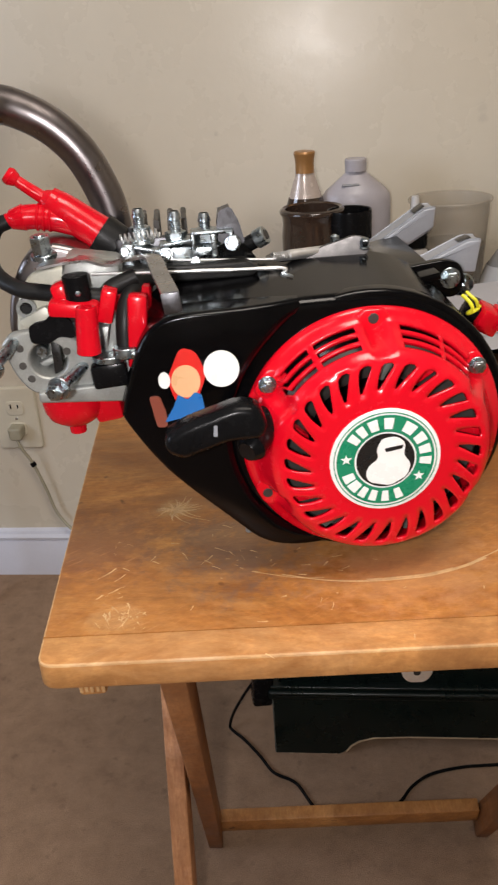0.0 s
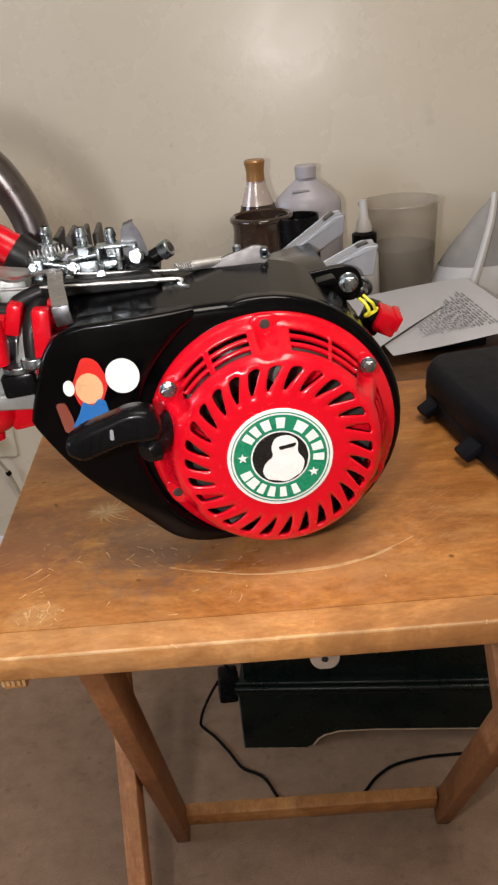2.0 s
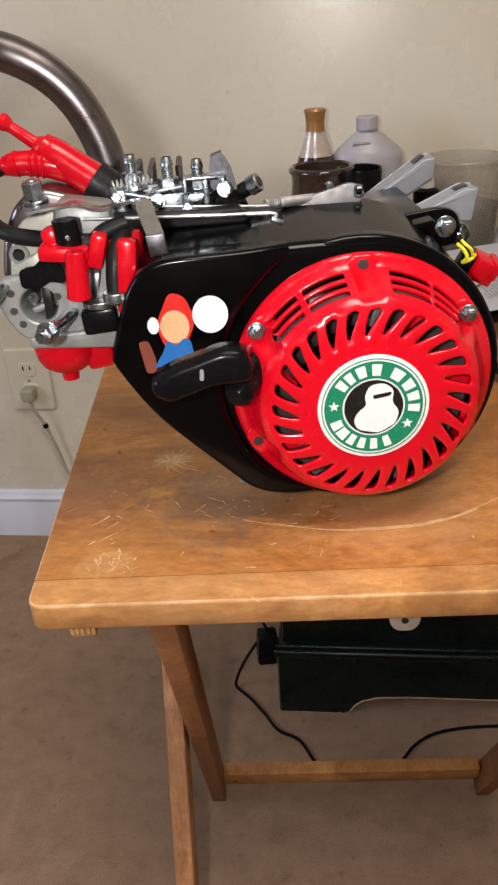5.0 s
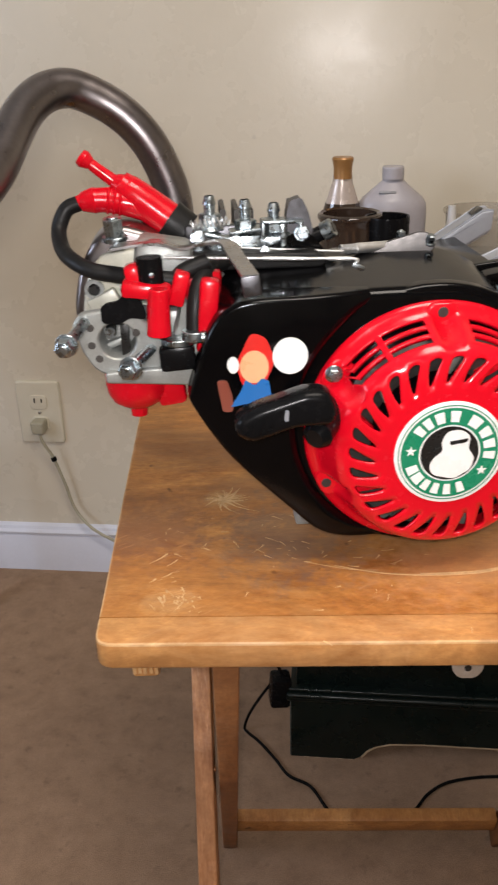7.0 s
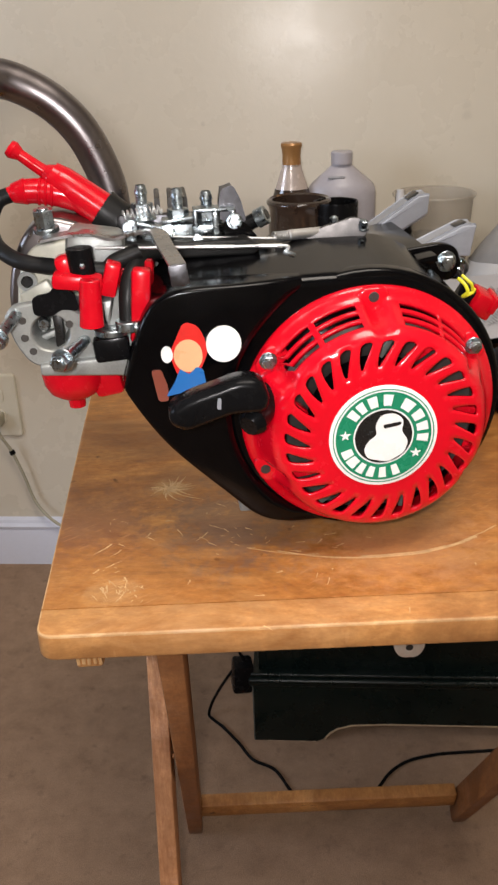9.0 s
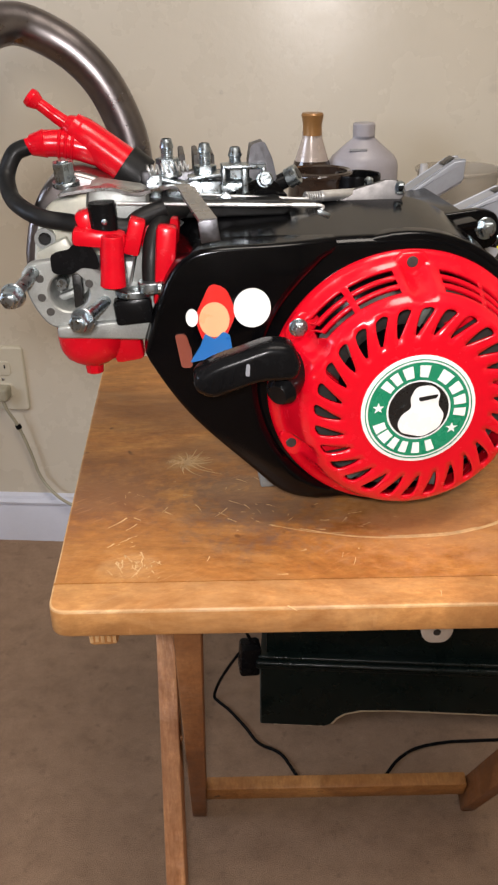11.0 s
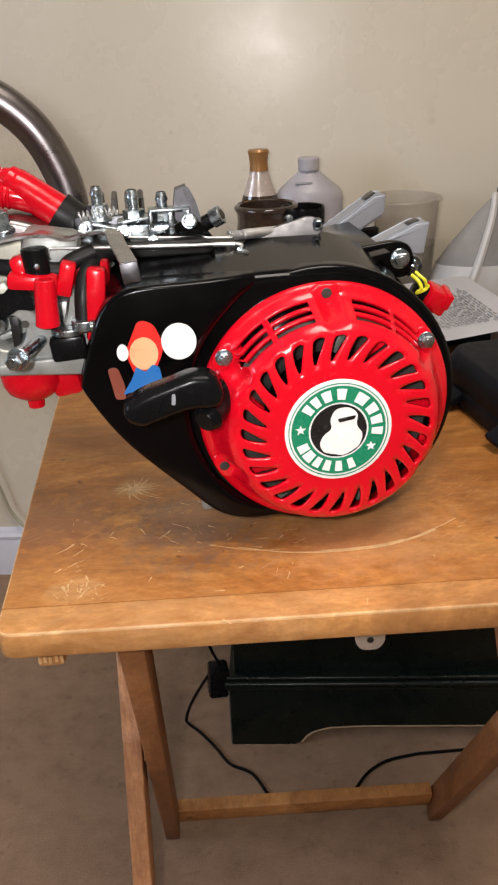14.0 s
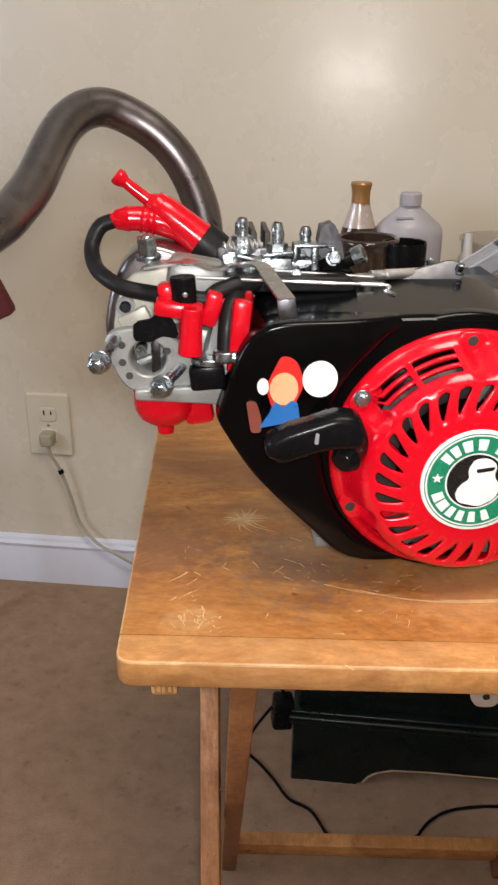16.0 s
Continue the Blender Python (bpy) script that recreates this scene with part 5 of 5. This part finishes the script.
part("body", lathe([(0, 0), (0.04, 0), (0.044, 0.006), (0.045, 0.13), (0.043, 0.147), (0.044, 0.157), (0.046, 0.161), (0.046, 0.167), (0.043, 0.169), (0.039, 0.167), (0.038, 0.149), (0, 0.147)], 40, Matrix(), None, False), DARK_GLASS, jar)
part("rim", lathe([(0.0462, 0.1605), (0.0472, 0.162), (0.0472, 0.165), (0.0462, 0.1665)], 40, Matrix(), None, False), DARK_GLASS, jar)
mug = thing("black_mug", pose(0.128, 1.225, SHELF), "black plastic beaker beside the jar", "beaker")
part("body", lathe([(0, 0), (0.026, 0), (0.030, 0.004), (0.032, 0.163), (0.0315, 0.166), (0.029, 0.165), (0.027, 0.03), (0, 0.03)], 32, Matrix(), None, False), BLACK_PLASTIC, mug)

cup = thing("mixing_cup", pose(0.293, 1.33, SHELF), "cloudy plastic mixing cup with dark contents", "cup")
part("body", lathe([(0, 0.002), (0.050, 0.002), (0.052, 0.006), (0.0600, 0.148), (0.063, 0.150), (0.064, 0.153), (0.063, 0.155), (0.0595, 0.154), (0.050, 0.008), (0, 0.006)], 48, Matrix(), None, False), CUP, cup)
inner = surface("dark_contents", (0.045, 0.045, 0.036), 0.5, 0.0, 0.8, 40, 120, 0.3, dirt=(0.11, 0.11, 0.09))
part("contents", lathe([(0, 0.008), (0.047, 0.008), (0.0545, 0.085), (0.03, 0.092), (0, 0.084)], 36, Matrix(), None, False), inner, cup)

dropper = thing("dropper_bottle", pose(0.232, 1.285, SHELF), "small white nozzle bottle with a dark collar", "bottle")
part("body", lathe([(0, 0), (0.020, 0), (0.021, 0.003), (0.021, 0.085), (0.016, 0.094), (0, 0.096)], 28, Matrix(), None, False), OFFWHITE, dropper)
part("collar", lathe([(0, 0.094), (0.019, 0.094), (0.019, 0.118), (0.012, 0.122), (0, 0.123)], 28, Matrix(), None, False), BLACK_PLASTIC, dropper, "dark collar")
part("nozzle", lathe([(0, 0.12), (0.0125, 0.12), (0.011, 0.135), (0.007, 0.142), (0.0055, 0.168), (0, 0.169)], 24, Matrix(), None, False), OFFWHITE, dropper)


def bag_mesh(points, apex, z0, rows_to=7):
    """A soft cone of cloth over a base outline."""
    b = bmesh.new()
    rows = []
    for k in range(rows_to):
        t = k / 6
        row = []
        for x, y in points:
            s = 1 - t ** 1.5
            wob = 0.004 * math.sin(7 * x * 30 + k * 2)
            row.append(b.verts.new((apex[0] + (x - apex[0]) * s + wob * (1 - t), apex[1] + (y - apex[1]) * s, z0 + (apex[2] - z0) * t)))
        rows.append(row)
    n = len(points)
    for a, c in zip(rows, rows[1:]):
        for i in range(n):
            b.faces.new((a[i], a[(i + 1) % n], c[(i + 1) % n], c[i]))
    bmesh.ops.remove_doubles(b, verts=b.verts, dist=1e-5)
    bmesh.ops.recalc_face_normals(b, faces=b.faces)
    return b


bag = thing("mesh_bag", pose(0.424, 1.31, SHELF), "sheer white mesh bag with taped seams", "bag")
base = [(0.085 * math.cos(radians(a)) - 0.008, 0.05 * math.sin(radians(a))) for a in range(0, 360, 15)]
part("mesh", bag_mesh(base, (0.012, 0.0, 0.155), 0.0), MESH, bag)
part("hem", bag_mesh([(x * 1.02, y * 1.02) for x, y in base], (0.012, 0.0, 0.158), 0.0, 3), OFFWHITE, bag, "white fabric hem")
part("seam_tape", tube([(-0.030, -0.050, 0.03), (-0.012, -0.038, 0.08), (0.004, -0.020, 0.125), (0.012, -0.002, 0.156)], (0.007, 0.005), 8), OFFWHITE, bag)
part("seam_tape", tube([(0.066, -0.022, 0.02), (0.050, -0.016, 0.08), (0.030, -0.008, 0.125), (0.013, 0.0, 0.156)], (0.005, 0.004), 8), OFFWHITE, bag)
pouch = thing("black_pouch", pose(0.517, 1.34, SHELF), "black fabric pouch leaning behind the mesh bag", "pouch")
part("body", slab(dense(round_outline([(-0.055, 0.0), (0.10, 0.0), (0.10, 0.16), (-0.02, 0.166), (-0.062, 0.162)], 0.012), 0.01), -0.03, 0.03, 0.012, back=0.01), RUBBER, pouch)


def sheet(w, h, bend, seed):
    """A sheet of paper with a slow curl."""
    b = bmesh.new()
    nx, ny = 14, 10
    rnd = random.Random(seed)
    ph = rnd.random() * 6
    grid = [[b.verts.new((w * (i / nx - 0.5), h * (j / ny - 0.5), bend * (0.5 + 0.5 * math.sin(ph + 3 * i / nx + 1.5 * j / ny)) * (i / nx))) for i in range(nx + 1)] for j in range(ny + 1)]
    for j in range(ny):
        for i in range(nx):
            b.faces.new((grid[j][i], grid[j][i + 1], grid[j + 1][i + 1], grid[j + 1][i]))
    top = bmesh.ops.extrude_face_region(b, geom=list(b.faces))
    bmesh.ops.translate(b, verts=[v for v in top["geom"] if isinstance(v, bmesh.types.BMVert)], vec=(0, 0, 0.0004))
    bmesh.ops.recalc_face_normals(b, faces=b.faces)
    return b


box_under = thing("dark_box", pose(0.312, 1.115, SHELF, 0, 0, 8), "low dark box lying under the papers", "box")
part("body", box((0.09, 0.12, 0.020), (0, 0, 0.0105), bevel=0.003), CASE, box_under)
PILE = pose(0.305, 1.126, SHELF + 0.030, 3.5, -2, 9)
for k, m in enumerate((PILE, PILE @ pose(-0.0658, 0.0064, 0.0035, 0, 0, 38))):
    pg = thing("paper_sheet", m, "loose printed sheet of white paper", "paper", "loose papers")
    part("sheet", sheet(0.19 if k == 0 else 0.214, 0.225 if k == 0 else 0.10, 0.007 if k == 0 else 0.006, k), PAPER, pg)
    if k == 0:
        rnd = random.Random(4)
        for i in range(21):
            x, y = -0.040 + 0.0050 * i, -0.082 + 0.012 * rnd.random()
            while y < min(0.050, -0.060 + (x + 0.047) * 1.05) - 0.006:
                wbar = 0.006 + 0.012 * rnd.random()
                part("print_bar", box((0.0019, wbar, 0.0003), (x, y + wbar / 2, 0.0072), (0, 0, 0), 0), PRINT, pg)
                y += wbar + 0.003 + 0.004 * rnd.random()

card = thing("blue_packet", pose(0.482, 1.13, SHELF, 0, 0, 12), "blue printed packet lying by the papers", "packet")
part("body", box((0.11, 0.09, 0.014), (0, 0, 0.0072), bevel=0.002), BLUE_CARD, card)
part("flap", box((0.10, 0.05, 0.04), (0.012, 0.04, 0.036), (18, 0, 0), 0.003), BLUE_CARD, card)
scrap = thing("green_clip", pose(0.176, 0.862, TOP), "small green plastic clip on the table edge", "clip")
part("body", box((0.012, 0.006, 0.012), (0, 0, 0.0065), (0, 20, 10), 0.002), GREEN, scrap)

# ---- tool case on the table ----
case = thing("tool_case", pose(0.309, 0.710, TOP, 0, 0, 9), "dark blue-black moulded plastic tool case with latches", "case")


def case_half(z0, z1, grow, name):
    pts = round_outline([(-0.064 - grow, -0.098), (0.066 + grow, -0.098), (0.066 + grow, 0.110), (-0.052 - grow, 0.110), (-0.070 - grow, 0.085), (-0.070 - grow, -0.02)], 0.014, 6)
    b = bmesh.new()
    rows = []
    for ins, z in (((0.004, z0), (0.0, z0 + 0.004), (0.0, z1 - 0.0015), (0.0012, z1)) if z0 < 0.02 else ((0.0012, z0), (0, z0 + 0.0015), (0.0015, z1 - 0.010), (0.005, z1 - 0.004), (0.008, z1 - 0.001), (0.010, z1))):
        rows.append([b.verts.new((q[0], q[1], z)) for q in inset_loop(pts, ins)])
    n = len(pts)
    for a, c in zip(rows, rows[1:]):
        for i in range(n):
            b.faces.new((a[i], a[(i + 1) % n], c[(i + 1) % n], c[i]))
    b.faces.new(rows[0][::-1])
    b.faces.new(rows[-1])
    bmesh.ops.recalc_face_normals(b, faces=b.faces)
    return part(name, b, CASE, case, sharp=50)


case_half(0.0, 0.022, 0.0, "bottom_shell")
lid = case_half(0.0228, 0.052, 0.001, "lid")
for y in (-0.045, 0.055):
    part("latch", box((0.020, 0.022, 0.008), (-0.075, y, 0.014), (0, -30, 4), 0.002), CASE, case, "folding plastic latch")
for i in range(5):
    part("lettering_bar", box((0.030 - 0.003 * (i % 3), 0.0022, 0.0004), (0.012 + 0.006 * (i % 2), 0.045 - i * 0.011, 0.0522), (0, 0, 0), 0), PRINT, lid)
part("scratch", box((0.009, 0.001, 0.0003), (-0.028, -0.045, 0.0521), (0, 0, 6), 0), PRINT, lid)

# ---- folding chair against the wall ----
chair = thing("folding_chair", pose(-0.60, 1.30, 0), "folded chair with a burgundy seat and black frame", "chair")
seat = part("seat", box((0.36, 0.03, 0.34), (0, 0, 0), bevel=0.008), BURGUNDY, chair, "burgundy padded seat")
u_ax, v_ax = Vector((-0.40, 0, 0.917)), Vector((-0.917, 0, -0.40))
tip = Vector((-0.436 + 0.60, 1.2 - 1.30, 0.656))
seat.matrix_local = Matrix.Translation(tip + u_ax * 0.17 + v_ax * 0.18) @ Matrix((u_ax.cross(Vector((0, 1, 0))), Vector((0, 1, 0)), u_ax)).transposed().to_4x4()
part("frame_tube", tube([(-0.014, 0.06, 0.012), (-0.03, 0.05, 0.2), (-0.10, -0.02, 0.55), (-0.16, -0.06, 0.85)], 0.011, 14), BLACK_PLASTIC, chair)
part("frame_tube", tube([(-0.30, 0.08, 0.012), (-0.30, 0.06, 0.2), (-0.33, -0.02, 0.55), (-0.36, -0.06, 0.85)], 0.011, 14), BLACK_PLASTIC, chair)
part("cross_bar", rod((-0.06, 0.02, 0.36), (-0.32, 0.02, 0.36), 0.008), BLACK_PLASTIC, chair)
part("hinge", hex_bolt((0.10, -0.09, 0.554), (0.118, -0.10, 0.554), 0.009), BLACK_PLASTIC, chair)
part("hinge_strap", rod((0.11, -0.09, 0.554), (-0.10, -0.02, 0.55), 0.006), BLACK_PLASTIC, chair)
for x, y in ((-0.014, 0.06), (-0.30, 0.08)):
    part("rubber_foot", lathe([(0, 0), (0.017, 0), (0.019, 0.004), (0.016, 0.03), (0, 0.03)], 20, Matrix.Translation((x, y, 0)), None, False), RUBBER, chair)
